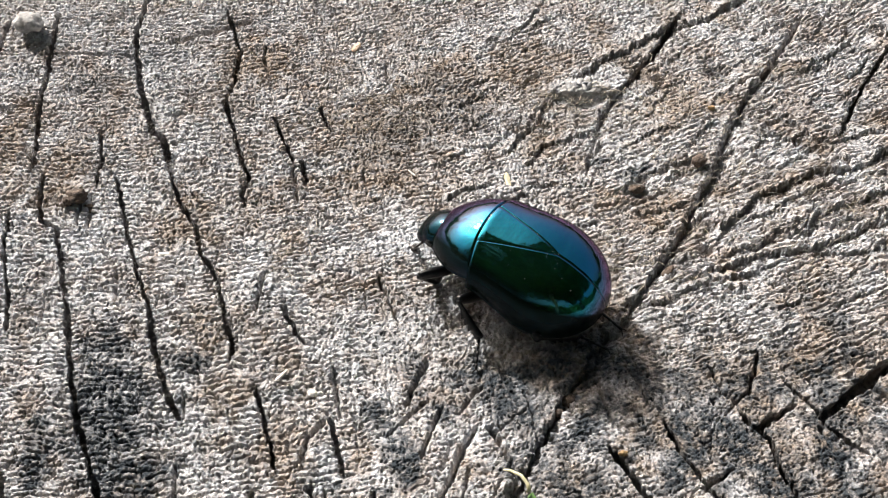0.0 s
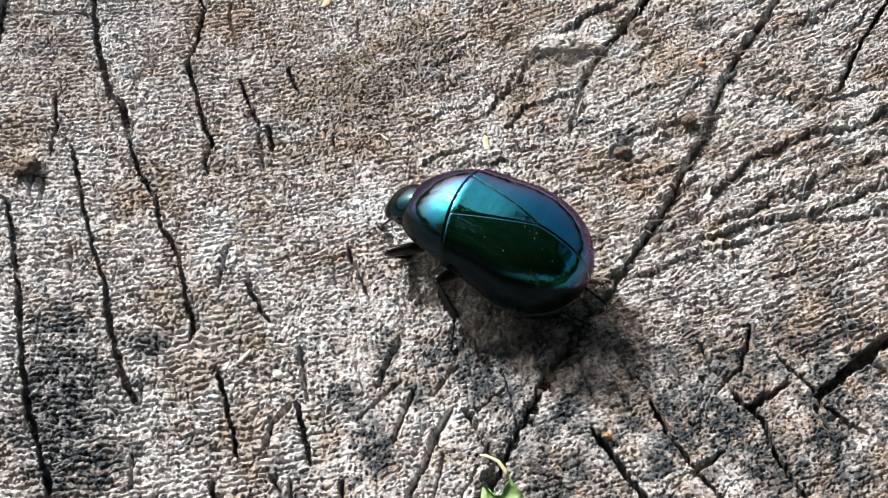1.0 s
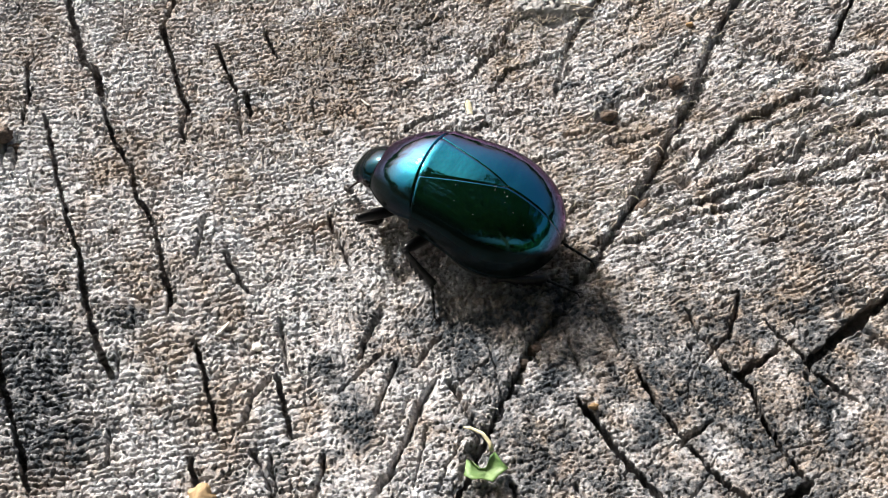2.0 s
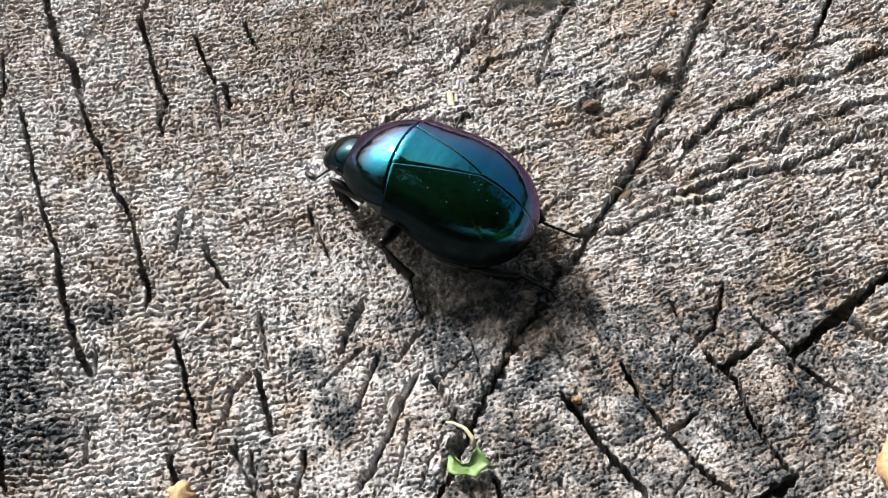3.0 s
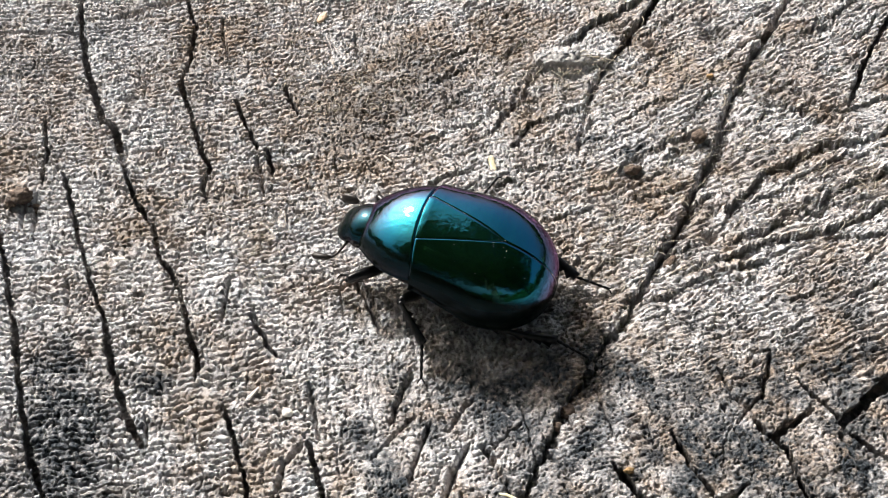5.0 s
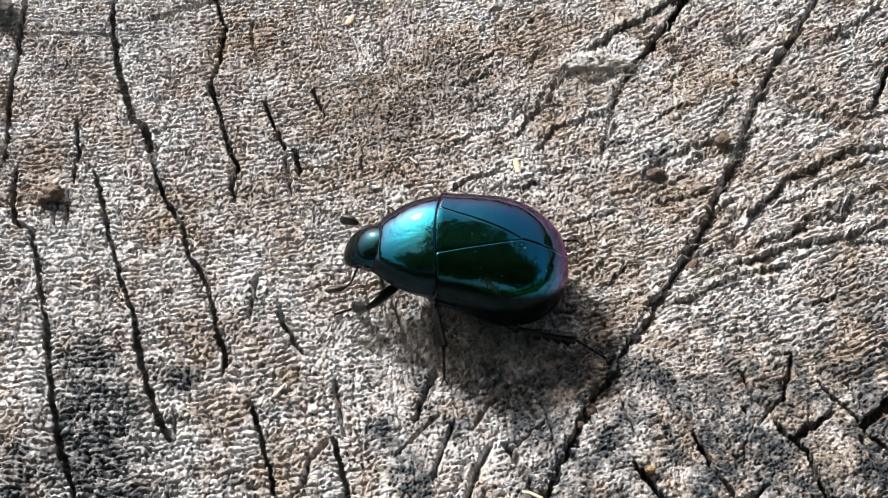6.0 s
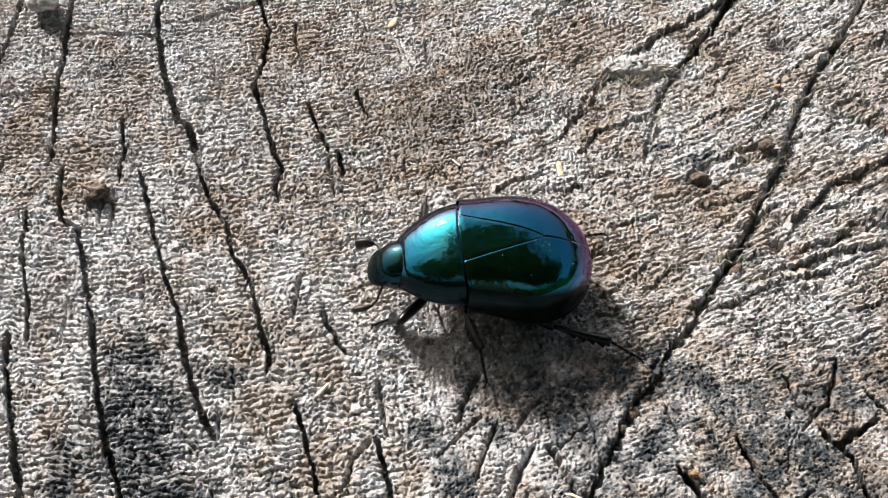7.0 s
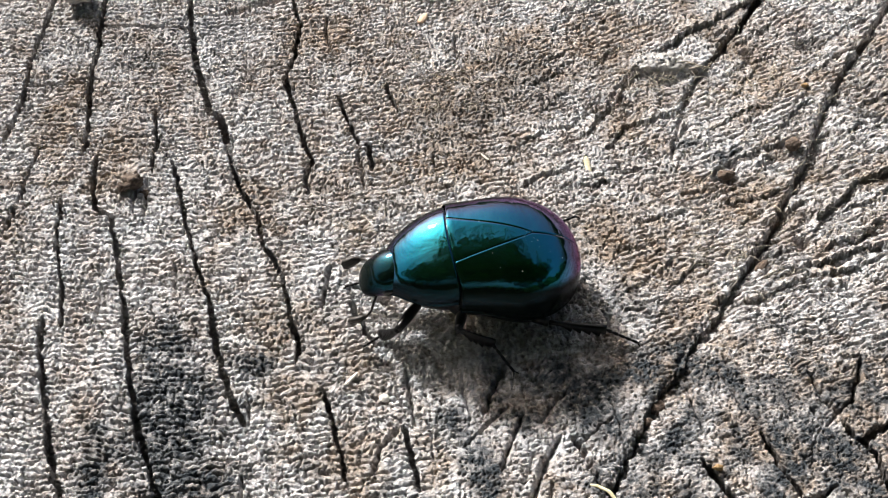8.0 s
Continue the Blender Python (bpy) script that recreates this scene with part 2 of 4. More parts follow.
crack(0.36, 1.4, (-22.8, 15.5), (-21.6, 12.3))
crack(0.34, 2.2, (-64, 40), (-63.9, 31.7), (-64, 26.8), (-63.2, 20.3), (-63.7, 15.4), (-66, 8))
crack(0.26, 1.4, (-63.2, 23), (-59.9, 23.2), (-56.6, 23.9))
crack(0.22, 1.2, (-59.4, 13.4), (-59.5, 6.7), (-60, 0.9))
crack(0.26, 1.6, (-54.9, 6.1), (-54.2, 0.7), (-52.2, -5.1), (-51, -10.3))
crack(0.44, 2.6, (-53.2, -9.3), (-52.2, -13.4), (-50.5, -18.4), (-48.6, -23.8), (-45, -32))
crack(0.24, 1.2, (-57.4, 33.1), (-52.1, 33.6), (-46.3, 33.5))
crack(0.26, 1.3, (-47.7, 20), (-46.4, 14.8), (-46.2, 10.6))
crack(0.30, 0.9, (-42.2, 36.1), (-35.3, 39.2), (-31.8, 41))
crack(0.22, 1.2, (-21.8, -6.1), (-21.1, -8.7))
crack(0.20, 1.0, (-12.4, -1.7), (-10.8, -5.1), (-9.6, -7.8))
crack(0.20, 0.9, (-24.8, -1.7), (-25, -7.1))
# long slanting split and its neighbours
crack(0.3, 0.9, (40, 44), (37.2, 38.8), (33.5, 32.1), (30.6, 27.5), (27.5, 20.4), (25.7, 15.5), (22.1, 8), (20.2, 3.9), (16.8, -1.8))
crack(0.36, 0.3, (16.8, -1.8), (14.3, -5.8), (11.3, -9.8), (9.7, -12.9), (7.7, -17.1), (5.5, -21.2), (3.3, -25.6), (0.5, -32))
crack(0.50, 2.0, (24, 44), (21, 37.9), (17.8, 32.1), (15.3, 28.8))
crack(0.3, 0.4, (15.3, 28.8), (13.1, 24.8), (11.9, 19.6), (11, 14.7))
crack(0.3, 0.3, (7.2, 28.2), (5.2, 24.8), (3.2, 19.6))
crack(0.34, 1.3, (52, 41), (48.7, 35.8), (44.8, 29.2), (41.1, 21.3))
crack(0.44, 1.4, (30.1, 30.7), (33.7, 33), (36.1, 35.9))
# splits that run down and across from it
crack(0.39, 1.6, (11.8, -22.0), (13.2, -24.0), (15.0, -27.0), (16.8, -29.4), (18.9, -32.3))
crack(0.28, 1.4, (17.5, -19.1), (19.0, -22.8), (20.6, -25.1), (22.3, -27.5), (24.0, -29.9), (26.2, -31.7))
crack(0.31, 1.5, (25.0, -16.6), (26.0, -19.0), (27.6, -20.8), (28.4, -24.2), (29.7, -26.9), (31.3, -29.6))
crack(0.62, 4.5, (26.5, -19.6), (28.4, -18.1), (30.7, -16.6))
crack(0.85, 5.0, (32.9, -18.2), (35.5, -15.9), (38.5, -13.4), (41.0, -11.2), (43.9, -8.8), (48.0, -6.2))
crack(0.27, 1.4, (29.9, -13.2), (30.9, -15.0), (32.3, -16.6), (33.4, -19.0), (35.2, -20.7), (37.0, -21.8))
crack(0.17, 1.0, (20.7, -26.5), (22.1, -25.1), (23.9, -23.8))
crack(0.20, 1.0, (22.6, -12.3), (23.8, -15.1), (25.0, -16.6))
crack(0.17, 0.8, (27.8, -10.3), (27.0, -13.2), (26.1, -15.5))
crack(0.7, 3.5, (31.7, -29.9), (30.1, -31.2), (28.0, -32.5), (25.9, -34.0))
crack(0.23, 1.0, (38.5, -13.8), (40.0, -15.3), (42.0, -16.8))
crack(0.19, 0.8, (36.5, -9.9), (37.8, -12.3))
crack(0.27, 1.6, (-23.6, -16.7), (-22.6, -19.4), (-21.4, -22.8), (-20.5, -25.7))
crack(0.22, 1.4, (-22.2, -6.4), (-20.8, -8.7), (-19.4, -11.0))
crack(0.22, 1.2, (-15.7, -19.8), (-14.8, -22.8), (-13.7, -26.2))
crack(0.20, 0.7, (-16.0, -19.9), (-17.6, -22.2), (-18.2, -25.1))
crack(0.23, 0.8, (-4.5, -18.0), (-5.9, -21.6), (-6.3, -24.2))
crack(0.28, 1.0, (-1.1, -20.3), (-2.6, -23.6), (-3.3, -26.1), (-4.9, -29.9), (-6.2, -32.2))
crack(0.28, 1.0, (-0.0, -20.3), (1.6, -22.7), (2.3, -24.4), (3.1, -26.1))
crack(0.33, 1.6, (-22.4, -28.4), (-22.0, -30.0), (-21.3, -31.7), (-20.2, -33.6))
crack(0.22, 1.0, (-17.1, -27.6), (-16.1, -29.2), (-15.1, -31.3))
crack(0.23, 0.7, (-6.3, -12.5), (-7.3, -14.5), (-8.2, -18.2))
crack(0.23, 1.0, (5.5, -30.1), (6.0, -31.4), (7.0, -33.2))
crack(0.20, 0.9, (-10.6, -28.0), (-10.9, -30.2), (-11.2, -32.5))
crack(0.23, 1.2, (4.4, -23.8), (3.7, -26.0), (2.2, -29.8), (0.5, -33.0))

TEARS = []   # half width, height of the torn step (mm), points: the step's high side is on the left of the way


def tear(half, height, *pts):
    TEARS.append((half, height, pts))


tear(0.8, 0.75, (23.8, 3.6), (25.8, 6.5), (29.3, 11.2), (32.6, 13.2), (36.9, 15.8), (42.3, 16.6), (46.7, 19.9), (57, 24))
tear(0.7, 0.65, (24, 1.7), (29.3, 4.4), (32.1, 6.7), (35.8, 8.6), (40.5, 11.1), (45.4, 13.1), (57, 17))
tear(0.7, 0.65, (19.6, -1.8), (25.8, 1.6), (30.6, 3.0), (33.8, 3.8), (37, 5.2), (41.2, 7.6), (44.5, 8.3), (57, 9.5))
tear(0.7, 0.7, (8.8, 30.5), (13.8, 35), (20.9, 39.8), (27.6, 43.9), (31.5, 47.2), (37, 52))
tear(0.6, 0.5, (1.8, 17.5), (4, 22.8), (6.4, 27), (8.8, 30.5))
tear(0.5, 0.35, (39.4, 20.3), (36.2, 23.4), (32.5, 26.6))
tear(0.6, 0.45, (13.2, 11.5), (17, 14.3), (20.9, 16.3), (24.8, 18.3))
tear(0.5, 0.4, (14, -5), (19.6, -3.4), (24.6, -0.6), (30, 1.2))
tear(0.5, 0.4, (29, 25), (33, 22.5), (37, 20))
tear(0.5, 0.4, (27, 7.2), (33, 11), (39, 14), (48, 17))
tear(0.45, 0.35, (30, 4.9), (36, 7.4), (43, 9.4), (52, 11))
tear(0.45, 0.35, (22, -3), (28, 0.6), (35, 3), (43, 4.4), (54, 5.5))
tear(0.4, 0.3, (14, 18), (19, 21.4), (24, 23.5))
tear(0.4, 0.3, (31, 14.5), (36, 18.2), (42, 21.6), (50, 24))
tear(0.5, 0.4, (4, 17), (8, 20), (13, 22))
tear(0.4, 0.3, (-8, 15), (-3, 18), (1, 20))


tear(0.9, 0.75, (0.5, -32), (5.5, -21.2), (9.7, -12.9), (14.3, -5.8), (20.2, 3.9), (25.7, 15.5), (30.6, 27.5), (37.2, 38.8))
tear(0.7, 0.6, (11, 14.7), (13.1, 24.8), (15.3, 28.8), (21, 37.9), (25, 46))
tear(0.5, 0.4, (3.2, 19.6), (5.2, 24.8), (8, 29), (12, 33))


def small_tears():
    """Short torn ridges and hairline splits, strewn over the face."""
    rng = random.Random(21)
    for _ in range(110):
        x, y = rng.uniform(-6, 52), rng.uniform(-6, 46)
        turn, ll = radians(rng.gauss(30 + 14 * (y > 14), 9)), rng.uniform(2.5, 9)
        bow = rng.uniform(-0.12, 0.12) * ll
        c, q = math.cos(turn), math.sin(turn)
        tear(rng.uniform(0.25, 0.55), rng.uniform(0.18, 0.45), (x, y), (x + c * ll / 2 - q * bow, y + q * ll / 2 + c * bow), (x + c * ll, y + q * ll))
    for _ in range(46):
        x, y = rng.uniform(-66, 40), rng.uniform(-34, 40)
        if x > -10 and y > -8:
            continue
        d = Vector((x - PITH[0], y - PITH[1])).normalized()
        ll, kink = rng.uniform(2, 7), rng.uniform(-0.5, 0.5)
        crack(rng.uniform(0.12, 0.24), rng.uniform(0.3, 0.7), (x, y), (x + d.x * ll * 0.5 + kink, y + d.y * ll * 0.5), (x + d.x * ll + kink * 0.6, y + d.y * ll))
    for _ in range(18):
        x, y = rng.uniform(-12, 38), rng.uniform(-32, -10)
        turn, ll = radians(rng.choice((rng.gauss(58, 10), rng.gauss(-58, 10)))), rng.uniform(2, 7)
        kink = rng.uniform(-0.5, 0.5)
        crack(rng.uniform(0.1, 0.2), rng.uniform(0.2, 0.5), (x, y), (x + math.cos(turn) * ll * 0.5 + kink, y + math.sin(turn) * ll * 0.5), (x + math.cos(turn) * ll, y + math.sin(turn) * ll))


small_tears()


def crumbs(u, v, seed, jitter=0.9):
    """Cells strewn one to a unit square: distance to the nearest, width of the gap to the next, and a number of the cell's own."""
    iu, iv = np.floor(u), np.floor(v)
    f1, f2, own = np.full(u.shape, 9.0), np.full(u.shape, 9.0), np.zeros(u.shape)
    for du in (-1, 0, 1):
        for dv in (-1, 0, 1):
            h = lattice(iu + du, iv + dv, seed) / (2 * np.pi)
            g = (h * 173.31) % 1.0
            d = np.hypot(iu + du + 0.5 + jitter * (h - 0.5) - u, iv + dv + 0.5 + jitter * (g - 0.5) - v)
            near = d < f1
            f2 = np.where(near, f1, np.minimum(f2, d))
            own = np.where(near, (h * 57.77) % 1.0, own)
            f1 = np.where(near, d, f1)
    return f1, f2 - f1, own


def strands(u, v, seed):
    return sum(0.62 ** n * ripple(u * 1.9 ** n, v * 1.9 ** n, seed * 10 + n) for n in range(2))


def smooth_step(a, b, x):
    t = np.clip((x - a) / (b - a), 0, 1)
    return t * t * (3 - 2 * t)


def off_split(X, Y):
    """How far to the right of the long slanting split (mm)."""
    return ((X - 0.5) * 76 - (Y + 32) * 39.5) / 85.6


def relief(X, Y):
    """Height of the sawn and weathered face at places in mm."""
    bend = 0.6 * ripple(X / 3.1, Y / 3.1, 3) + 0.2 * ripple(X / 1.1, Y / 1.1, 4) + 0.07 * ripple(X / 0.4, Y / 0.4, 31)
    bend2 = 0.6 * ripple(X / 3.1, Y / 3.1, 5) + 0.2 * ripple(X / 1.1, Y / 1.1, 6) + 0.07 * ripple(X / 0.4, Y / 0.4, 32)
    x, y = X + bend, Y + bend2
    r = np.hypot(x - PITH[0], y - PITH[1])
    a = np.arctan2(y - PITH[1], x - PITH[0]) * 225
    fuzzy = np.clip(np.exp(-(((X + 8) / 17) ** 2 + ((Y - 26) / 13) ** 2)) + np.exp(-(((X + 4) / 13) ** 2 + ((Y + 10) / 11) ** 2)) + np.exp(-(((X - 26) / 15) ** 2 + ((Y + 18) / 11) ** 2)) + 0.6 * ripple(X / 9, Y / 9, 8) - 0.25, 0, 1)
    torn = smooth_step(-16, 4, off_split(X, Y)) * smooth_step(-14, 0, Y + 0.25 * X)
    calm = smooth_step(-4, -14, Y) * smooth_step(-20, -4, X)
    z = 0.5 * ripple(X / 17, Y / 17, 11) + 0.3 * ripple(X / 5, Y / 5, 12) + 0.17 * ripple(x / 1.9, y / 1.5, 20)
    # the rings stand as low ridges, parted by broken grooves
    row = r / 0.68 + 0.55 * ripple(a / 7, r / 4, 34) + 0.4 * ripple(a / 1.9, r / 1.3, 35) + 0.26 * ripple(a / 0.5, r / 0.5, 36)
    near = np.round(row)
    d = np.abs(row - near)
    even = np.clip(0.5 + 1.1 * ripple(X / 6, Y / 6, 38) + 0.4 * smooth_step(-8, -30, X), 0, 1) * (1 - 0.75 * fuzzy) * (1 - 0.25 * torn)
    gaping = np.clip(0.5 + 1.7 * ripple(a / 0.9, near * 7.31, 37), 0, 1.1)
    wide = 0.12 + 0.07 * ripple(a / 0.6, near * 5.17, 39)
    z = z - 0.95 * gaping * even * np.exp(-((d / wide) ** 2)) * (1 - 0.5 * calm)
    z = z + 0.14 * ripple(a / 0.9, np.floor(row) * 3.37, 40) * (0.3 + 0.7 * even)
    # short cuts across them
    cut = a / 0.6 + 0.7 * ripple(a / 1.5, r / 1.1, 41) + 0.41 * np.floor(row)
    near = np.round(cut)
    deep = np.clip(0.15 + 1.7 * ripple(near * 3.71, r / 0.7, 42), 0, 1)
    z = z - 0.45 * deep * np.exp(-(((cut - near) / 0.15) ** 2)) * (1 - 0.5 * torn) * (1 - 0.45 * calm)
    # loose crumbs and grit, each standing off from the next
    f, gap, own = crumbs(x / 0.5, y / 0.42, 14)
    z = z + (0.22 * (own - 0.5) + 0.12 * np.minimum(1, gap / 0.25)) * (0.35 + 0.65 * fuzzy) * (1 - 0.35 * calm)
    z = z + 0.1 * ripple(x / 0.42, y / 0.38, 15) + 0.13 * ripple(x / 0.24, y / 0.22, 16)
    # open pores, in some places more than in others
    f, gap, own = crumbs(x / 0.5, y / 0.42, 17, 1.0)
    holes = (own > 0.5 - 0.5 * ripple(X / 4, Y / 4, 33) - 0.15 * fuzzy) * np.clip(1.6 - f / 0.15, 0, 1)
    z = z - 2.2 * holes * (1 - 0.4 * torn) * (1 - 0.65 * calm)
    # strands drawn out along the rings where the face was torn
    n = strands(a / 2.0, r / 0.36, 13)
    z = z + torn * (0.24 * n - 1.5 * np.maximum(0, -n - 0.36))
    rays = np.abs(ripple(a / 1.5, r / 26, 18))
    return z - 0.16 * np.exp(-((rays / 0.04) ** 2)) * (1 - torn)


def cloudy(X, Y, size, seed):
    """Ragged patches, about -1 to 1, the largest of the given size in mm."""
    out = 0
    for n in range(5):
        out = out + 1.1 * 0.66 ** n * ripple(X / size * 2 ** n, Y / size * 2 ** n, seed + n)
    return out


def blots(X, Y, wob, *spots):
    """Ragged blots: x, y, half length along x and y (mm), turn (degrees)."""
    out = np.zeros(X.shape)
    for x, y, ax, ay, turn in spots:
        c, q = math.cos(radians(turn)), math.sin(radians(turn))
        u, v = (c * (X - x) + q * (Y - y)) / ax, (c * (Y - y) - q * (X - x)) / ay
        out = np.maximum(out, np.clip(1.6 - 1.1 * np.hypot(u, v) + 0.9 * wob, 0, 1))
    return out


def stains_and_shade(X, Y):
    """How dark with mildew and painted shade, how brown and how bleached the face is."""
    wob, wide = cloudy(X, Y, 3.2, 41), cloudy(X, Y, 11, 51)
    # blots from (1, -15) to (11, -12) also paint in the beetle's shadow
    mould_shade = blots(X, Y, wob,
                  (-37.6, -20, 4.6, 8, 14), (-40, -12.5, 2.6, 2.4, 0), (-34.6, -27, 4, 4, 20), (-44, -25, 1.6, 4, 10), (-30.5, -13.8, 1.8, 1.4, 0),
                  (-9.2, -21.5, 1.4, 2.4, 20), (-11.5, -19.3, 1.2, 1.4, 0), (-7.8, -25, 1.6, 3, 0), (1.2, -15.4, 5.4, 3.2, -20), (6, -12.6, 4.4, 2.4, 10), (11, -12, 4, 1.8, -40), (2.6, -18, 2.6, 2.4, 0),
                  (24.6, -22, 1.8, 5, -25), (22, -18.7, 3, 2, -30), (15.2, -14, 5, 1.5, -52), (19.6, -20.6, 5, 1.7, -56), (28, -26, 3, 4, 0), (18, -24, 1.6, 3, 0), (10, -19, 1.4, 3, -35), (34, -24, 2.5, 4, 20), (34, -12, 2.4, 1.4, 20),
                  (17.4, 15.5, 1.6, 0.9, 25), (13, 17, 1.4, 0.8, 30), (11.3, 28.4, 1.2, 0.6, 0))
    # the faint blot at (27.9, 33.2) darkens its pit like shade
    mould_shade = np.maximum(mould_shade, 0.4 * blots(X, Y, wob, (27.9, 33.2, 1.8, 1.3, 20), (45, 28, 2.6, 2, 0), (-44, 33, 4, 2, 0), (-50, 28, 2.4, 1.6, 0), (-12, 20, 6, 4, 30), (-5, 26, 4, 5, 20)))
    # lower right: mildew mottling with soft cast shade painted into it
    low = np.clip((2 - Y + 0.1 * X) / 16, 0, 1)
    mould_shade = np.maximum(mould_shade, np.clip(1.5 * wob + 0.9 * wide - 0.4 + 0.85 * low * smooth_step(-12, 8, X), 0, 1) * (0.25 + 0.65 * low))
    # the blot at (12.5, -5) paints the shade below the split
    brown = blots(X, Y, wob,
                  (-26.3, -17.2, 2.6, 5, 15), (-30.1, -9.7, 2.6, 4, 10), (-22, 3, 2, 2.6, 0), (30, -21.5, 3.4, 2.6, 0), (-14, 22, 9, 6, 20), (-6, 30, 7, 5, 30), (-15, 12, 6, 4, 20), (-30, 33, 6, 4, 0), (19.6, 8.9, 4, 2.2, 30),
                  (-34, 6, 3.5, 4, 0), (13.5, -21.5, 1.2, 2.4, -30), (6, 20, 3.4, 2.4, 30), (-20, -24, 3, 4, 0), (26, 26, 3, 1.6, 25), (46, 25, 3, 2, 20), (-12.3, -24, 1.6, 2.4, 0), (20, 26, 5, 2, 25), (34, 14, 6, 1.4, 28), (-57, 16, 3, 8, 5), (-50, 12, 3, 5, 5), (2, 33, 6, 4, 30), (3.6, 4, 3, 4, 0), (12.5, -5, 2.6, 2, 30), (8, -1, 3, 3, 30))
    brown = np.maximum(0.85 * brown, 0.17 * smooth_step(0, 14, Y) * smooth_step(4, -20, X) * np.clip(0.8 + wide, 0, 1.3))
    # extra brown at the middle right stands in for shade from the tears
    brown = np.maximum(brown, np.clip(1.2 * cloudy(X, Y, 8, 61) - 0.12 + 0.35 * low * smooth_step(-8, 8, X) + 0.2 * smooth_step(2, 12, X) * smooth_step(16, 4, Y), 0, 0.85) * (0.55 + 0.45 * smooth_step(-36, -14, X)))
    pale = blots(X, Y, wob,
                 (-44, -17.5, 1.4, 6, 10), (-36.3, -3.2, 1.8, 1.6, 0), (15, 14.5, 2.6, 1.6, 25), (36, 18, 2.4, 1.2, 25), (24.5, -19, 1.8, 1.6, 0), (-31, -17.5, 1.4, 4, 14), (-14, -10, 5, 4, 0), (-16, -24, 4, 3, 0), (-3, -22, 3, 3, 0), (42, 16, 3, 1.2, 25),
                 (-10, 4, 6, 2.5, 0), (10, -24, 3, 2.4, 0), (-44, 34, 4, 6, 0), (-46, 0, 4, 7, 10), (11, 29.6, 3.2, 0.8, 0), (24, -26, 1.6, 2, 0), (32, 2, 3, 0.9, 28))
    # kept less pale at the right, where that shade is painted
    pale = np.maximum(pale, np.clip(1.3 * cloudy(X, Y, 7, 71) + 0.22 - 0.2 * smooth_step(-30, 0, X) - 0.15 * smooth_step(-4, 14, Y) * smooth_step(6, -12, X) - 0.15 * smooth_step(2, 12, X) - 0.3 * low * smooth_step(-8, 8, X), 0, 1))
    return {"mould_and_shade": mould_shade, "browned": brown, "bleached": pale}


def carve(X, Y, Z, shift=None):
    """Tears, splits, pits and swellings; the splits widen below the skin by the shift (mm)."""
    wob = 0.55 * ripple(X / 1.3, Y / 1.3, 21) + 0.34 * ripple(X / 0.5, Y / 0.5, 22)
    wob2 = 0.55 * ripple(X / 1.3, Y / 1.3, 23) + 0.34 * ripple(X / 0.5, Y / 0.5, 24)
    drift, drift2 = ripple(X / 4.3, Y / 4.3, 27), ripple(X / 4.3, Y / 4.3, 28)
    for half, height, pts in TEARS:
        lo, hi = np.min(pts, 0) - 5, np.max(pts, 0) + 5
        m = (X > lo[0]) & (X < hi[0]) & (Y > lo[1]) & (Y < hi[1])
        x, y = X[m] + 1.2 * wob[m] + 0.8 * drift[m], Y[m] + 1.2 * wob2[m] + 0.8 * drift2[m]
        d, s, _, _ = off_line(x, y, pts)
        up, _, _, _ = off_line(x, y, [(px - 0.02, py + 0.05) for px, py in pts])
        side = np.where(up < d, 1.0, -1.0)
        fade = np.clip(np.minimum(s, 1 - s) * 8, 0, 1)
        step = np.where(side > 0, np.exp(-d / half) * 0.55, -np.exp(-((d / half) ** 2)))
        Z[m] += 1.3 * height * fade * step * (1 + 0.9 * ripple(X[m] / 0.7, Y[m] / 0.6, 29)) * np.clip(0.8 + 1.1 * ripple(s * math.dist(pts[0], pts[-1]) / 3, s * 0 + height * 97, 26), 0.1, 1.4)
    for half, depth, pts in CRACKS:
        lo, hi = np.min(pts, 0) - 3, np.max(pts, 0) + 3
        m = (X > lo[0]) & (X < hi[0]) & (Y > lo[1]) & (Y < hi[1])
        k = 0.45 + 0.5 * min(1.0, half)
        d, s, wx, wy = off_line(X[m] + k * wob[m], Y[m] + k * wob2[m], pts)
        fade = np.clip(np.minimum(s, 1 - s) * 10 + 0.45, 0, 1)
        shallow = depth <= 1.0      # worn down to a soft groove
        half *= 0.95 if shallow else 0.52
        depth = 1.5 * depth if shallow else 2.4 + 4.0 * half
        wide = half * fade * (0.95 + 0.5 * ripple(s * 9, s * 0 + half * 31, 25))
        inside = np.exp(-((d / np.maximum(wide, 0.01)) ** 2)) if shallow else 1 / (1 + np.exp(np.clip((d - wide) / 0.022, -30, 30)))
        Z[m] -= depth * fade * inside
        if shift is not None and not shallow:
            out = 1.1 * inside * fade * np.minimum(1, d / np.maximum(wide, 0.01)) / np.maximum(d, 1e-3)
            shift[0][m] += out * wx
            shift[1][m] += out * wy
    for px, py, rad, deep in ((-38.7, 22.9, 0.9, 0.8), (28, 33.1, 1.7, 1.0), (20.3, 31.7, 0.7, 0.8), (23.9, 3.5, 0.9, 1.2), (11, 27.2, 2.0, 1.0), (27, 35, 0.8, 0.5), (6.6, 21, 1.6, 0.5), (16.8, 11.8, 1.0, 0.6), (40, 7, 1.4, 0.5), (-18.4, -17.4, 1.6, 0.5)):
        Z -= deep * np.exp(-(((X - px + 0.5 * wob) / rad) ** 2 + ((Y - py + 0.5 * wob2) / (0.7 * rad)) ** 2) ** 1.5)
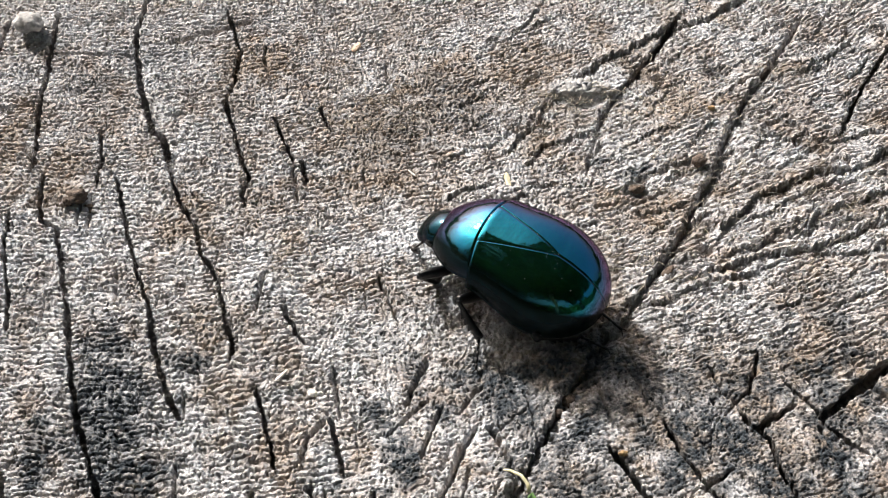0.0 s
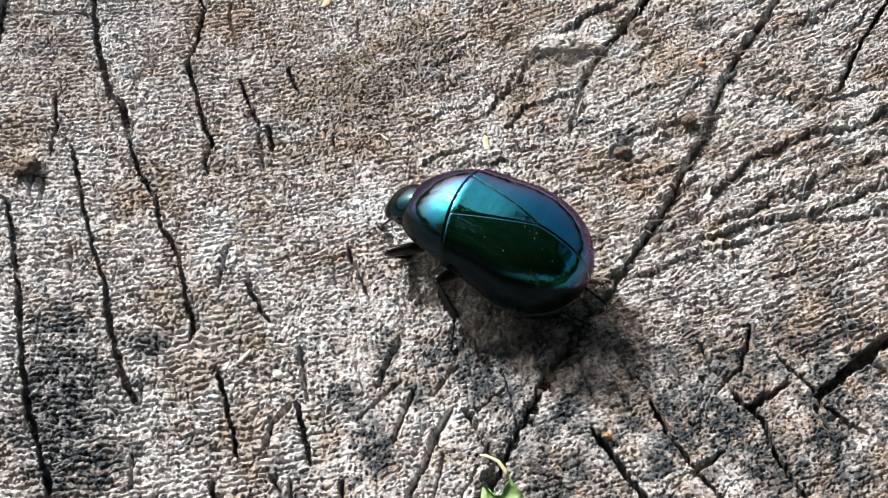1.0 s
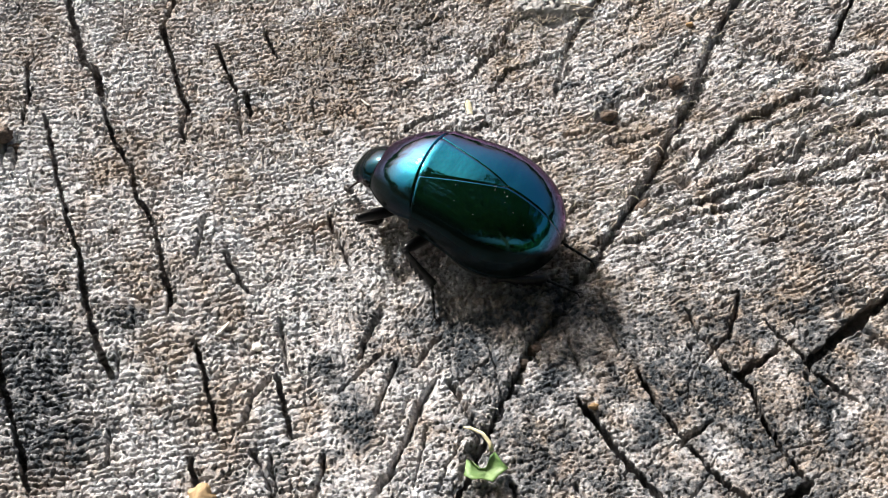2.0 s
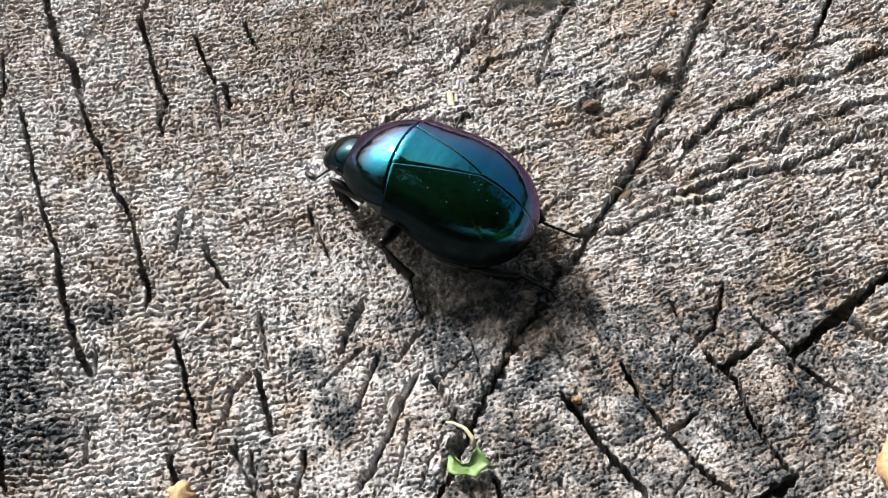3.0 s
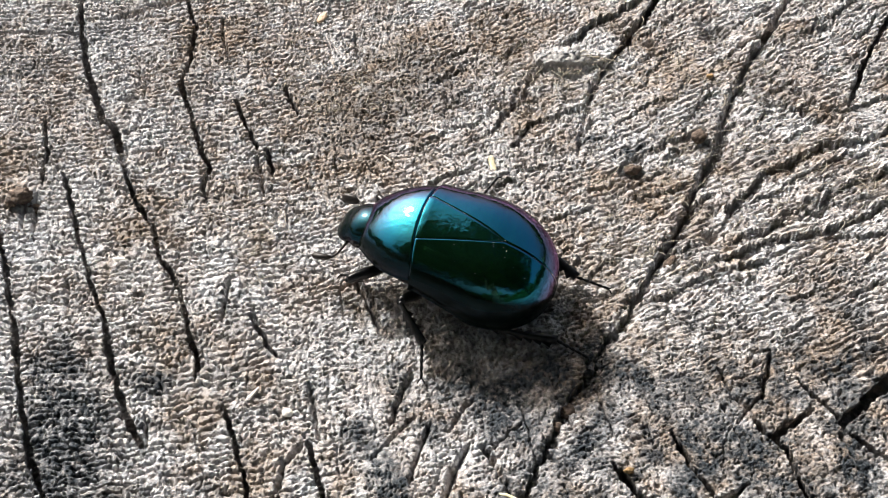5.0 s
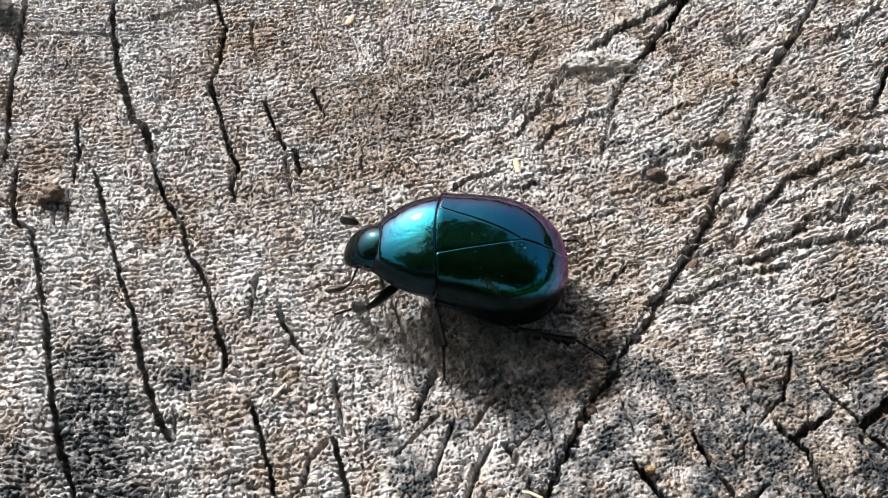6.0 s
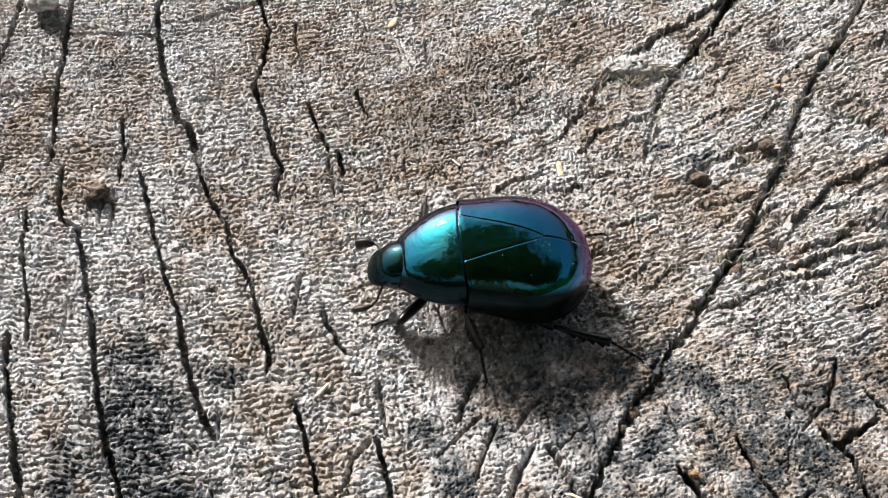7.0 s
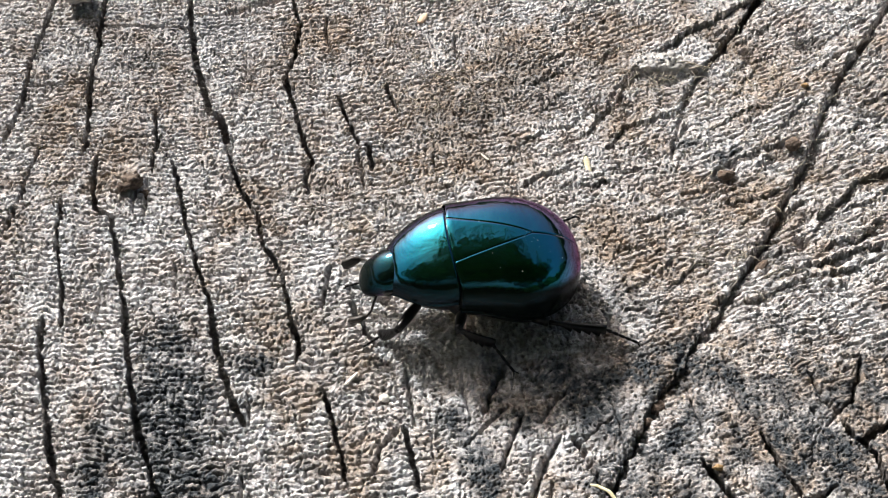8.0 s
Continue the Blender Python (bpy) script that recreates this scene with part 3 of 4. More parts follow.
    # a bulging lip round the bottom of the twisted grain, a low brow beside it
    for px, py, rx, ry, tall in ((11, 28.9, 4.0, 1.0, 1.3), (-60.2, 36.8, 1.6, 1.5, 1.2), (30, -21.5, 3.6, 2.6, 0.5), (24, 23, 6, 6, 0.5), (-24, -4, 2.5, 9, 0.25)):
        Z += tall * np.exp(-(((X - px + wob) / rx) ** 2 + ((Y - py + wob2) / ry) ** 2))
    return Z


def stump():
    x0, x1, y0, y1, step, rim = -74.0, 56.0, -36.0, 53.0, 0.095, 330.0
    cx, cy = -9.0, 8.0
    inner = np.arange(x0, x1, step)
    out = np.geomspace(0.4, 320.0, 34)
    xs = np.r_[(x0 - out)[::-1], inner, inner[-1] + out]
    ins = np.arange(y0, y1, step)
    ys = np.r_[(y0 - out)[::-1], ins, ins[-1] + out]
    X, Y = np.meshgrid(xs, ys)
    # the outer part of the square is drawn in to a disc round the heart
    dx = np.maximum(0, np.maximum(x0 - X, X - inner[-1])) / 320
    dy = np.maximum(0, np.maximum(y0 - Y, Y - ins[-1])) / 320
    w = np.clip(np.maximum(dx, dy), 0, 1)
    ang = np.arctan2(Y - cy, X - cx)
    ox, oy = cx + (rim - 40) * np.cos(ang), cy + 60 + (rim - 40) * np.sin(ang)
    X, Y = X * (1 - w) + ox * w, Y * (1 - w) + oy * w
    shift = [np.zeros(X.shape), np.zeros(X.shape)]
    Z = carve(X, Y, relief(X, Y), shift)
    ny, nx = X.shape
    co = np.stack([X + shift[0], Y + shift[1], Z], -1).reshape(-1, 3) * MM
    i = np.arange((ny - 1) * nx).reshape(ny - 1, nx)[:, :-1].ravel()
    quads = np.stack([i, i + 1, i + nx + 1, i + nx], -1)
    me = bpy.data.meshes.new("sawn_face")
    me.vertices.add(len(co))
    me.vertices.foreach_set("co", co.ravel())
    me.loops.add(quads.size)
    me.loops.foreach_set("vertex_index", quads.ravel())
    me.polygons.add(len(quads))
    me.polygons.foreach_set("loop_start", np.arange(0, quads.size, 4))
    me.polygons.foreach_set("use_smooth", np.ones(len(quads), bool))
    me.materials.append(WOOD)
    for kind, amount in stains_and_shade(X, Y).items():
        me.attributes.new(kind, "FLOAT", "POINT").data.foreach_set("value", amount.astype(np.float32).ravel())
    me.update()
    root = tagged(new("tree_stump"), "weathered grey sawn tree stump with cracked end grain", "stump", kind="structure")
    face = new("sawn_face", me)
    face.parent = root
    # bark: from the rim down to the ground
    loop = [(0, j) for j in range(nx)] + [(k, nx - 1) for k in range(1, ny)] + [(ny - 1, j) for j in range(nx - 2, -1, -1)] + [(k, 0) for k in range(ny - 2, 0, -1)]
    loop = [p for n, p in enumerate(loop) if n % 24 == 0]
    bm = bmesh.new()
    rows = []
    for deep, flare in ((-1.5, 1.0), (-6, 1.03), (-60, 1.04), (-160, 1.06), (-260, 1.1), (-330, 1.2), (-362, 1.32)):
        rows.append([])
        for n, (k, j) in enumerate(loop):
            x, y = X[k, j] - cx, Y[k, j] - cy - 60
            rug = 1 + 0.03 * noise.noise(Vector((n * 0.35, deep * 0.008, 1.0)))
            rows[-1].append((cx + x * flare * rug, cy + 60 + y * flare * rug, deep))
    sheet(bm, rows, close_v=True)
    part("bark", bm, BARK, root, "dark furrowed bark")
    return root


# ---- the beetle ----
SEAM, APEX_X, REAR = 1.95, -5.45, -11.3
SCUT = 2.68


def smooth(a, b, x):
    t = min(1.0, max(0.0, (x - a) / (b - a)))
    return t * t * (3 - 2 * t)


def wing_half(x):
    """Half width of the wing cases."""
    u = (x - REAR) / (SEAM - REAR)
    tail = (1 - (1 - min(1.0, u / 0.62)) ** 2.5) ** 0.5 if u > 0 else 0.0
    return 6.5 * tail * (1 - 0.13 * smooth(0.45, 1.04, u))


def wing_top(x):
    u = (x - REAR) / (SEAM - REAR)
    tail = (1 - (1 - min(1.0, u / 0.75)) ** 2.4) ** 0.5 if u > 0 else 0.0
    return 6.3 * tail * (1 - 0.02 * smooth(0.7, 1.0, u))


def wing_edge(x):
    return 4.5 + 2.2 * smooth(-9, 3, x)


def dome(x, y):
    """The back's height over (x, y)."""
    w = max(0.05, wing_half(x))
    q = min(1.0, abs(y) / w)
    low = wing_edge(x)
    return low + max(0.0, 4.5 + wing_top(x) - low) * (1 - q**2.7) ** 0.5


def fore(x, y):
    """The front edge of the wing cases swings forward at the middle."""
    return x + 0.65 * max(0.0, 1 - (y / 5.0) ** 2) * smooth(-3.5, SEAM, x)


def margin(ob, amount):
    """Marks how far the cuticle is painted dark, from the places of the mesh in mm."""
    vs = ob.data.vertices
    ob.data.attributes.new("painted_dark", "FLOAT", "POINT").data.foreach_set("value", [amount(v.co / MM) for v in vs])


def wing_case(parent, side):
    bm = bmesh.new()
    rows = []
    n, m = 64, 40
    for i in range(n + 1):
        x = SEAM - 0.04 + (REAR + 0.03 - SEAM) * (i / n) ** 1.25
        x = max(x, REAR + 0.02)
        w = wing_half(x)
        inner = max(0.0, SCUT * (x - APEX_X) / (SEAM - APEX_X)) ** 0.9 + 0.03 if x > APEX_X else 0.03
        row = []
        for j in range(m + 1):
            f = j / m
            f = f * f * (1.6 - 0.6 * f) * 0.6 + f * 0.4
            y = inner + (w - inner) * math.sin(f * math.pi / 2)
            z = dome(x, y) - 0.13 * (y - inner) * (1 - y / max(w, 0.1))       # each case is vaulted by itself
            z -= 0.07 * math.exp(-(((y - inner) / 0.05) ** 2))           # turned-in edge along the middle
            z -= 0.14 * math.exp(-(((x - SEAM) / 0.12) ** 2))            # and along the front
            row.append((fore(x, y), side * y, z))
        # the rolled outer rim
        row.append((x, side * (w + 0.1), wing_edge(x) - 0.12))
        row.append((x, side * (w + 0.02), wing_edge(x) - 0.32))
        row.append((x, side * max(0, w - 0.5), wing_edge(x) - 0.3))
        rows.append(row)
    sheet(bm, rows)
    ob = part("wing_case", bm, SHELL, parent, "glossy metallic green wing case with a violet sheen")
    # dark rim painted in for the dark reflections along the edge
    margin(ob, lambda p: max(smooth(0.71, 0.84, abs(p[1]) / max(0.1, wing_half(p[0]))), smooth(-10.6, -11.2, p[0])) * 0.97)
    return ob


def scutellum(parent):
    bm = bmesh.new()
    rows = []
    for i in range(25):
        x = SEAM - 0.04 + (APEX_X - SEAM + 0.04) * i / 24
        w = max(0.0, SCUT * (x - APEX_X) / (SEAM - APEX_X)) ** 0.9
        row = []
        for j in range(25):
            f = j / 24 * 2 - 1
            y = f * w
            z = dome(x, y) + 0.015 - 0.06 * abs(f) ** 40 - 0.12 * math.exp(-(((x - SEAM) / 0.12) ** 2))
            row.append((fore(x, y), y, z))
        rows.append(row)
    sheet(bm, rows)
    return part("scutellum", bm, SHELL, parent, "large triangular green plate between the wing cases")


def collar_half(x):
    u = max(0.0, (x - SEAM) / (7.6 - SEAM))
    return 5.05 * (1 - 0.03 * u - 0.45 * u**2.3)


def pronotum(parent):
    bm = bmesh.new()
    rows = []
    n, m = 48, 44
    for i in range(n + 1):
        u = (i / n) ** 1.5
        row = []
        for j in range(-3, m + 4):
            f = min(1.0, max(-1.0, j / m * 2 - 1))
            lean = math.sin(f * math.pi / 2)
            bow = -0.65 * max(0.0, 1 - (lean * 1.01) ** 2) * (1 - u) - 0.5 * u * (1 - lean * lean) * 0.6
            x = SEAM + 0.03 + (7.5 - SEAM) * u + 0.35 * u * lean * lean - bow
            w = collar_half(x)
            y = w * lean
            edge = 7.2 - 1.7 * u
            top = 3.55 - 1.75 * u**2.2
            z = edge + top * (1 - abs(lean) ** 2.6) ** 0.5 if abs(lean) < 1 else edge
            z -= 0.16 * math.exp(-((u / 0.018) ** 2)) + 0.25 * math.exp(-(((1 - u) / 0.05) ** 2))
            if j < 0 or j > m:
                k = -j if j < 0 else j - m
                s = 1 if f > 0 else -1
                y += s * (0.1, 0.04, -0.6)[k - 1]
                z -= (0.1, 0.3, 0.34)[k - 1]
            row.append((x, y, z))
        rows.append(row)
    sheet(bm, rows)
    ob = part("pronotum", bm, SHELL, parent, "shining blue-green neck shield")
    # the shield's sides get the same painted dark reflections
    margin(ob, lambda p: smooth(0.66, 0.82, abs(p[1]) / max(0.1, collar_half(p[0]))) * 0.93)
    return ob


def under_body(parent):
    bm = bmesh.new()
    rows = []
    for i in range(40):
        u = i / 39
        x = 7.6 + (-11.2 - 7.6) * u
        s = max(0.0, 1 - abs(2 * u - 1) ** 3.0) ** 0.5
        w = (wing_half(max(x, REAR + 0.05)) - 0.35 - 0.9 * smooth(-5, 0, x) if x < SEAM else collar_half(x) - 1.3) * min(1, s * 1.25 + 0.02)
        seg = 0.08 * abs(math.sin(u * 22)) if u > 0.5 else 0.0
        low = 2.3 - (2.3 - seg) * s
        rim = wing_edge(x) if x < SEAM else 7.2 - 1.7 * min(1.0, (x - SEAM) / 5.5)
        rows.append([])
        for k in range(32):
            c, q = math.cos(2 * math.pi * k / 32), math.sin(2 * math.pi * k / 32)
            tall = (rim - 4.0) * min(1.0, 0.3 + s) if q > 0 else 2.3 - low
            rows[-1].append((x, w * abs(c) ** 0.7 * (1 if c > 0 else -1), 4.0 + tall * abs(q) ** 0.8 * (1 if q > 0 else -1)))
    vs = sheet(bm, rows, close_v=True)
    bm.faces.new(vs[0])
    bm.faces.new(vs[-1])
    return part("abdomen", bm, DARKSHELL, parent, "dark glossy underside")


FEELERS = []   # side, antenna


def head(parent):
    bm = bmesh.new()
    rows = []
    for i in range(26):
        u = i / 25
        x = -0.9 + 4.4 * u
        front = max(0.0, (u - 0.35) / 0.65)
        w = 2.15 * (1 - front**3.2) ** 0.5 * (1 - 0.12 * smooth(0.35, 0.6, u)) + 0.12
        hi, lo = 1.95 * (1 - 0.8 * u**2.6) * (1 - front**5) ** 0.5 + 0.08, 1.5 * (1 - 0.5 * u) + 0.05
        rows.append([])
        for k in range(36):
            a = 2 * math.pi * k / 36
            c, q = math.cos(a), math.sin(a)
            z = (hi if q > 0 else lo) * (abs(q) ** 0.9) * (1 if q > 0 else -1)
            z -= 0.1 * math.exp(-(((u - 0.62) / 0.03) ** 2)) * max(0, q)
            rows[-1].append((x, w * abs(c) ** 0.85 * (1 if c > 0 else -1), z - 0.9 * u * u))
    vs = sheet(bm, rows, close_v=True)
    bm.faces.new(vs[0])
    bm.faces.new(vs[-1])
    ob = part("head", bm, SHELL, parent, "dark green head with a blunt shovel front")
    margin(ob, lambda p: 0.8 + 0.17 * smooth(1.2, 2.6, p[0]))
    for s in (1, -1):
        bm = bmesh.new()
        lump(bm, (0.5, s * 2.0, 0.0), (0.66, 0.5, 0.62), 3, 0.02, 3)
        part("eye", bm, EYE, ob, "black eye")
    for s in (1, -1):
        bm = bmesh.new()
        tube(bm, [(1.7, s * 1.3, -0.9), (2.2, s * 2.1, -1.0), (2.7, s * 2.9, -1.3), (3.3, s * 3.3, -1.5)], [0.14, 0.13, 0.11, 0.12], 8)
        for k in range(3):
            tube(bm, [(3.2, s * 3.25, -1.5), (3.9, s * (3.3 + 0.1 * k), -1.45 + 0.14 * (k - 1)), (5.0, s * (3.2 + 0.14 * k), -1.5 + 0.18 * (k - 1)), (5.3, s * (3.15 + 0.12 * k), -1.5 + 0.15 * (k - 1))], [0.12, 0.36, 0.38, 0.12], 8, 0.8)
        FEELERS.append((s, part("antenna", bm, CLUB, ob, "thin antenna with a fanned brown club")))
    bm = bmesh.new()
    for s in (1, -1):
        tube(bm, [(2.2, s * 0.7, -1.2), (2.9, s * 1.0, -1.5), (3.4, s * 0.9, -1.9)], [0.13, 0.12, 0.06], 7)
    part("palp", bm, BLACK, ob)
    return ob


def femur(name, length, thick, parent):
    bm = bmesh.new()
    n = 12
    spine = [(length * k / n, 0, 0.12 * math.sin(math.pi * k / n)) for k in range(n + 1)]
    tube(bm, spine, [thick * (0.55 + 0.45 * math.sin(math.pi * min(1, 0.15 + 0.8 * k / n)) ** 0.8) for k in range(n + 1)], 12, 0.75)
    return part(name, bm, BLACK, parent, "black shining leg")


def tibia(length, thick, parent, teeth):
    bm = bmesh.new()
    n = 12
    spine = [(length * k / n, 0, -0.1 * math.sin(math.pi * k / n)) for k in range(n + 1)]
    tube(bm, spine, [thick * (0.5 + 0.6 * (k / n) ** 1.3) for k in range(n + 1)], 10, 0.7)
    bm.verts.ensure_lookup_table()
    for k in range(teeth):      # thorns drawn out of the shin itself
        ring = 4 + 2 * k
        for j, side in ((0, -1), (5, 1)):
            bm.verts[ring * 10 + j].co += Vector((0.35, side * 0.42, -0.08)) * MM
    return part("tibia", bm, BLACK, parent, "spiny black shin")


def tarsus(length, parent):
    bm = bmesh.new()
    step = length / 5.4
    spine, radii = [], []
    for k in range(5):
        for f, r in ((0.0, 0.1), (0.35, 0.15), (0.75, 0.2 - 0.012 * k), (0.97, 0.13)):
            spine.append((step * (k + f), 0, 0.03 * math.sin(math.pi * f)))
            radii.append(r)
    tube(bm, spine, radii, 8)
    claw = [(5.7, -0.32, -0.24), (5.6, -0.34, -0.12), (5.25, -0.18, 0.03), (4.95, 0, 0.02), (5.25, 0.18, 0.03), (5.6, 0.34, -0.12), (5.7, 0.32, -0.24)]
    tube(bm, [(step * x, y, z) for x, y, z in claw], [0.015, 0.05, 0.07, 0.09, 0.07, 0.05, 0.015], 6)
    return part("tarsus", bm, BLACK, parent, "jointed black foot with two claws")


# name: hip, lengths of thigh, shin and foot
LEGS = {
    "front_left": ((5.2, 2.6, 3.0), 3.9, 3.9, 2.3),
    "front_right": ((5.2, -2.6, 3.0), 3.9, 3.9, 2.3),
    "middle_left": ((0.9, 3.6, 2.6), 4.8, 4.8, 3.8),
    "middle_right": ((0.9, -3.6, 2.6), 4.8, 4.8, 3.8),
    "hind_left": ((-2.8, 3.0, 2.5), 5.6, 5.6, 3.7),
    "hind_right": ((-2.8, -3.0, 2.5), 5.6, 5.6, 3.7),
}


def beetle():
    root = tagged(new("beetle"), "glossy metallic green and violet chafer beetle walking on the stump", "beetle")
    under_body(root)
    wing_case(root, 1)
    wing_case(root, -1)
    scutellum(root)
    pronotum(root)
    bm = bmesh.new()
    rng = random.Random(4)
    for _ in range(16):
        x, y = (rng.gauss(-4.9, 0.55), rng.gauss(0.35, 0.4)) if rng.random() < 0.75 else (rng.uniform(-9, 0), rng.uniform(-1, 4.5))
        r = rng.uniform(0.03, 0.055)
        lump(bm, (x, y, dome(x, y)), (r, r, r * 0.6), x, 0.3, 1)
    tagged(part("dust", bm, GREY, root, "white specks of dust on the back"), kind="stuff")
    limbs = {"head": head(root)}
    for name, (hip, a, b, c) in LEGS.items():
        thigh = femur("leg", a, 0.9 if name.startswith("hind") else 0.72, root)
        limbs[name] = (thigh, tibia(b, 0.62 if name.startswith("front") else 0.6, thigh, 4 if name.startswith("hind") else 3), tarsus(c, thigh))
    return root, limbs


# seconds, x, y (mm), heading in degrees, nose-up tilt, lean to its right
BODY = [
    (0.0, 1.68, -3.05, 152.2, 2.5, -6), (0.5, 1.65, -3.3, 153.8, 2, -4.8), (1.0, 1.51, -3.5, 155.2, 1.4, -3.8), (1.5, 0.72, -3.2, 155.1, 1.7, -5), (2.2, 0.1, -3.0, 155, 2, -3),
    (3.0, -0.61, -2.75, 154.9, 2.8, -1), (3.5, -1.63, -1.25, 153.9, 7.5, -1.6), (4.0, -1.79, -1.12, 154.5, 8.2, -2.3), (4.5, -2.4, -1.12, 157.4, 7.1, -3.2),
    (5.0, -3.43, -2.0, 163.1, 6, -7.2), (5.7, -4.5, -2.6, 175, 8, -9), (6.5, -5.85, -3.0, 187.8, 10.5, -10), (7.0, -6.95, -3.2, 189.1, 7.2, -10.5), (7.5, -8.9, -3.25, 190.3, 7.2, -12.5), (8.0, -10.6, -4.6, 194.2, 6.4, -8),
]
# seconds, side turn and nod of the head in degrees
NOD = [(0.0, -2, 16), (1.5, -4, 14), (3.0, -4, 10), (4.0, -2, 14), (5.0, -4, 14), (6.5, -6, 20), (7.2, -6, 16), (8.0, -2, 18)]
# seconds, how far the antennae are folded down and in, in degrees
SPREAD = [(0.0, 48, 55), (2.6, 45, 50), (3.4, 12, 10), (4.5, 32, 34), (5.0, 5, -4), (6.0, 0, -12), (7.0, 6, -4), (8.0, 12, 4)]
# where the tip of each foot stands: seconds, x, y (mm)
FEET = {
    "front_left": [(0.0, -6.9, -2.3, 0), (1.2, -6.9, -2.3, 0), (1.5, -7.5, -3.2, 0), (2.2, -8.3, -2.4, 0.5), (3.0, -8.5, -1.7, 0), (3.2, -10, -0.6, 0.6), (3.5, -11.1, 0.2, 0), (4.0, -11.1, 0.2, 0), (4.5, -11.4, -0.6, 0), (5.0, -13.4, -1.8, 0.3), (5.6, -15.5, -5, 0.8), (6.2, -17.1, -7.6, 0), (7.5, -17.0, -7.9, 0), (7.75, -19, -10, 0.8), (8.0, -20.4, -11.6, 0)],
    "front_right": [(0.0, -4.2, 5.0, 0), (1.2, -4.2, 5.0, 0), (1.7, -6.5, 5.8, 0.5), (2.2, -7.2, 6.2, 0), (3.1, -7.2, 6.2, 0), (3.4, -9.5, 7.4, 0), (4.6, -9.5, 7.4, 0), (5.2, -12.2, 6.8, 0), (6.3, -13.0, 6.6, 0), (6.6, -13.2, 8.0, 0.6), (7.0, -12.4, 12.2, 0), (7.4, -13.8, 10.4, 0.7), (7.75, -19.0, 2.5, 0.9), (8.0, -23.0, -4.4, 0)],
    "middle_left": [(0.0, -1.35, -13.6, 0), (4.55, -1.35, -13.6, 0), (4.75, -3.4, -13.7, 0.9), (5.0, -5.5, -13.7, 0), (8.0, -5.8, -13.4, 0)],
    "middle_right": [(0.0, 4.3, 7.6, 0), (2.0, 4.3, 7.6, 0), (2.4, 3.6, 9.6, 0.6), (2.8, 3.0, 11.2, 0), (4.9, 3.0, 11.2, 0), (5.3, 0, 10.5, 0.8), (5.8, -3.2, 8.4, 0), (7.3, -3.2, 8.4, 0), (7.6, -6.5, 8.0, 0.7), (7.9, -9.0, 7.6, 0), (8.0, -9.0, 7.6, 0)],
    "hind_left": [(0.0, 12.4, -10.8, 0), (2.0, 12.4, -10.8, 0), (2.6, 11.7, -11.6, 0.3), (3.1, 11.5, -11.6, 0), (3.4, 10.4, -11.3, 0), (5.2, 10.4, -11.3, 0), (6.5, 9.7, -11.3, 0), (7.1, 9.2, -11.0, 0), (7.3, 7.8, -10.4, 0.4), (7.5, 6.5, -9.9, 0), (8.0, 6.5, -9.9, 0)],
    "hind_right": [(0.0, 13.9, -8.2, 0), (1.7, 13.9, -8.2, 0), (2.3, 14.2, -6.5, 0.5), (2.8, 14.1, -5.0, 0), (3.5, 14.0, -5.0, 0), (4.0, 13.0, -3.5, 0), (5.2, 13.0, -3.3, 0), (5.7, 10, 0.5, 0.9), (6.2, 6.3, 4.2, 0), (7.5, 6.2, 4.4, 0), (7.75, 3.4, 5.2, 0.7), (8.0, 0.5, 5.8, 0)],
}


def between(rows, t):
    ts = [r[0] for r in rows]
    return [float(np.interp(t, ts, [r[k] for r in rows])) for k in range(1, len(rows[0]))]


def body_pose(t):
    x, y, turn, tilt, lean = between(BODY, t)
    middle = 3.5 * MM
    return pose(x * MM, y * MM, middle, lean, -tilt, turn) @ pose(0, 0, -middle)


def aimed(at, ahead, up):
    """A pose at a place whose x axis points ahead, with z near up (mm)."""
    ex = Vector(ahead).normalized()
    ey = Vector(up).cross(ex).normalized()
    ez = ex.cross(ey)
    m = Matrix((ex, ey, ez)).transposed().to_4x4()
    m.translation = Vector(at) * MM
    return m


def leg_poses(name, t):
    """Thigh in the body's space, shin and foot in the thigh's."""
    hip, a, b, c = LEGS[name]
    hip = Vector(hip)
    fx, fy, lift = between(FEET[name], t)
    tip = body_pose(t).inverted() @ (Vector((fx, fy, 0.25 + lift)) * MM) / MM
    flat = Vector((tip.x - hip.x, tip.y - hip.y, 0))
    reach = flat.length
    back = min(c * 0.96, reach * 0.42)
    ankle = tip - flat.normalized() * back + Vector((0, 0, 0.55))
    way = ankle - hip
    d = min(way.length, (a + b) * 0.985)
    d = max(d, abs(a - b) + 0.3)
    ankle = hip + way.normalized() * d
    cosa = (a * a + d * d - b * b) / (2 * a * d)
    up = Vector((0, 0, 1)) - way.normalized() * way.normalized().z
    knee = hip + way.normalized() * a * cosa + up.normalized() * a * math.sqrt(max(0, 1 - cosa * cosa))
    if knee.z > (3.4 if name.startswith("front") else 4.6):     # under the shell's rim the knee swings out instead of up
        out = Vector((0.5 if name.startswith("front") else 0.0, 1 if hip.y > 0 else -1, 0.25))
        out = (out - way.normalized() * out.dot(way.normalized())).normalized()
        high = up.normalized()
        k = 0.3
        mix = (high * k + out * (1 - k)).normalized()
        knee = hip + way.normalized() * a * cosa + mix * a * math.sqrt(max(0, 1 - cosa * cosa))
    thigh = aimed(hip, knee - hip, (0, 0, 1))
    shin = aimed(knee, ankle - knee, (0, 0, 1))
    foot = aimed(ankle, tip - ankle, (0, 0, 1))
    inv = thigh.inverted()
    return thigh, inv @ shin, inv @ foot


# ---- small things on the stump ----
def thing(name, bm, material, label, category, group=""):
    return tagged(part(name, bm, material), label, category, group)


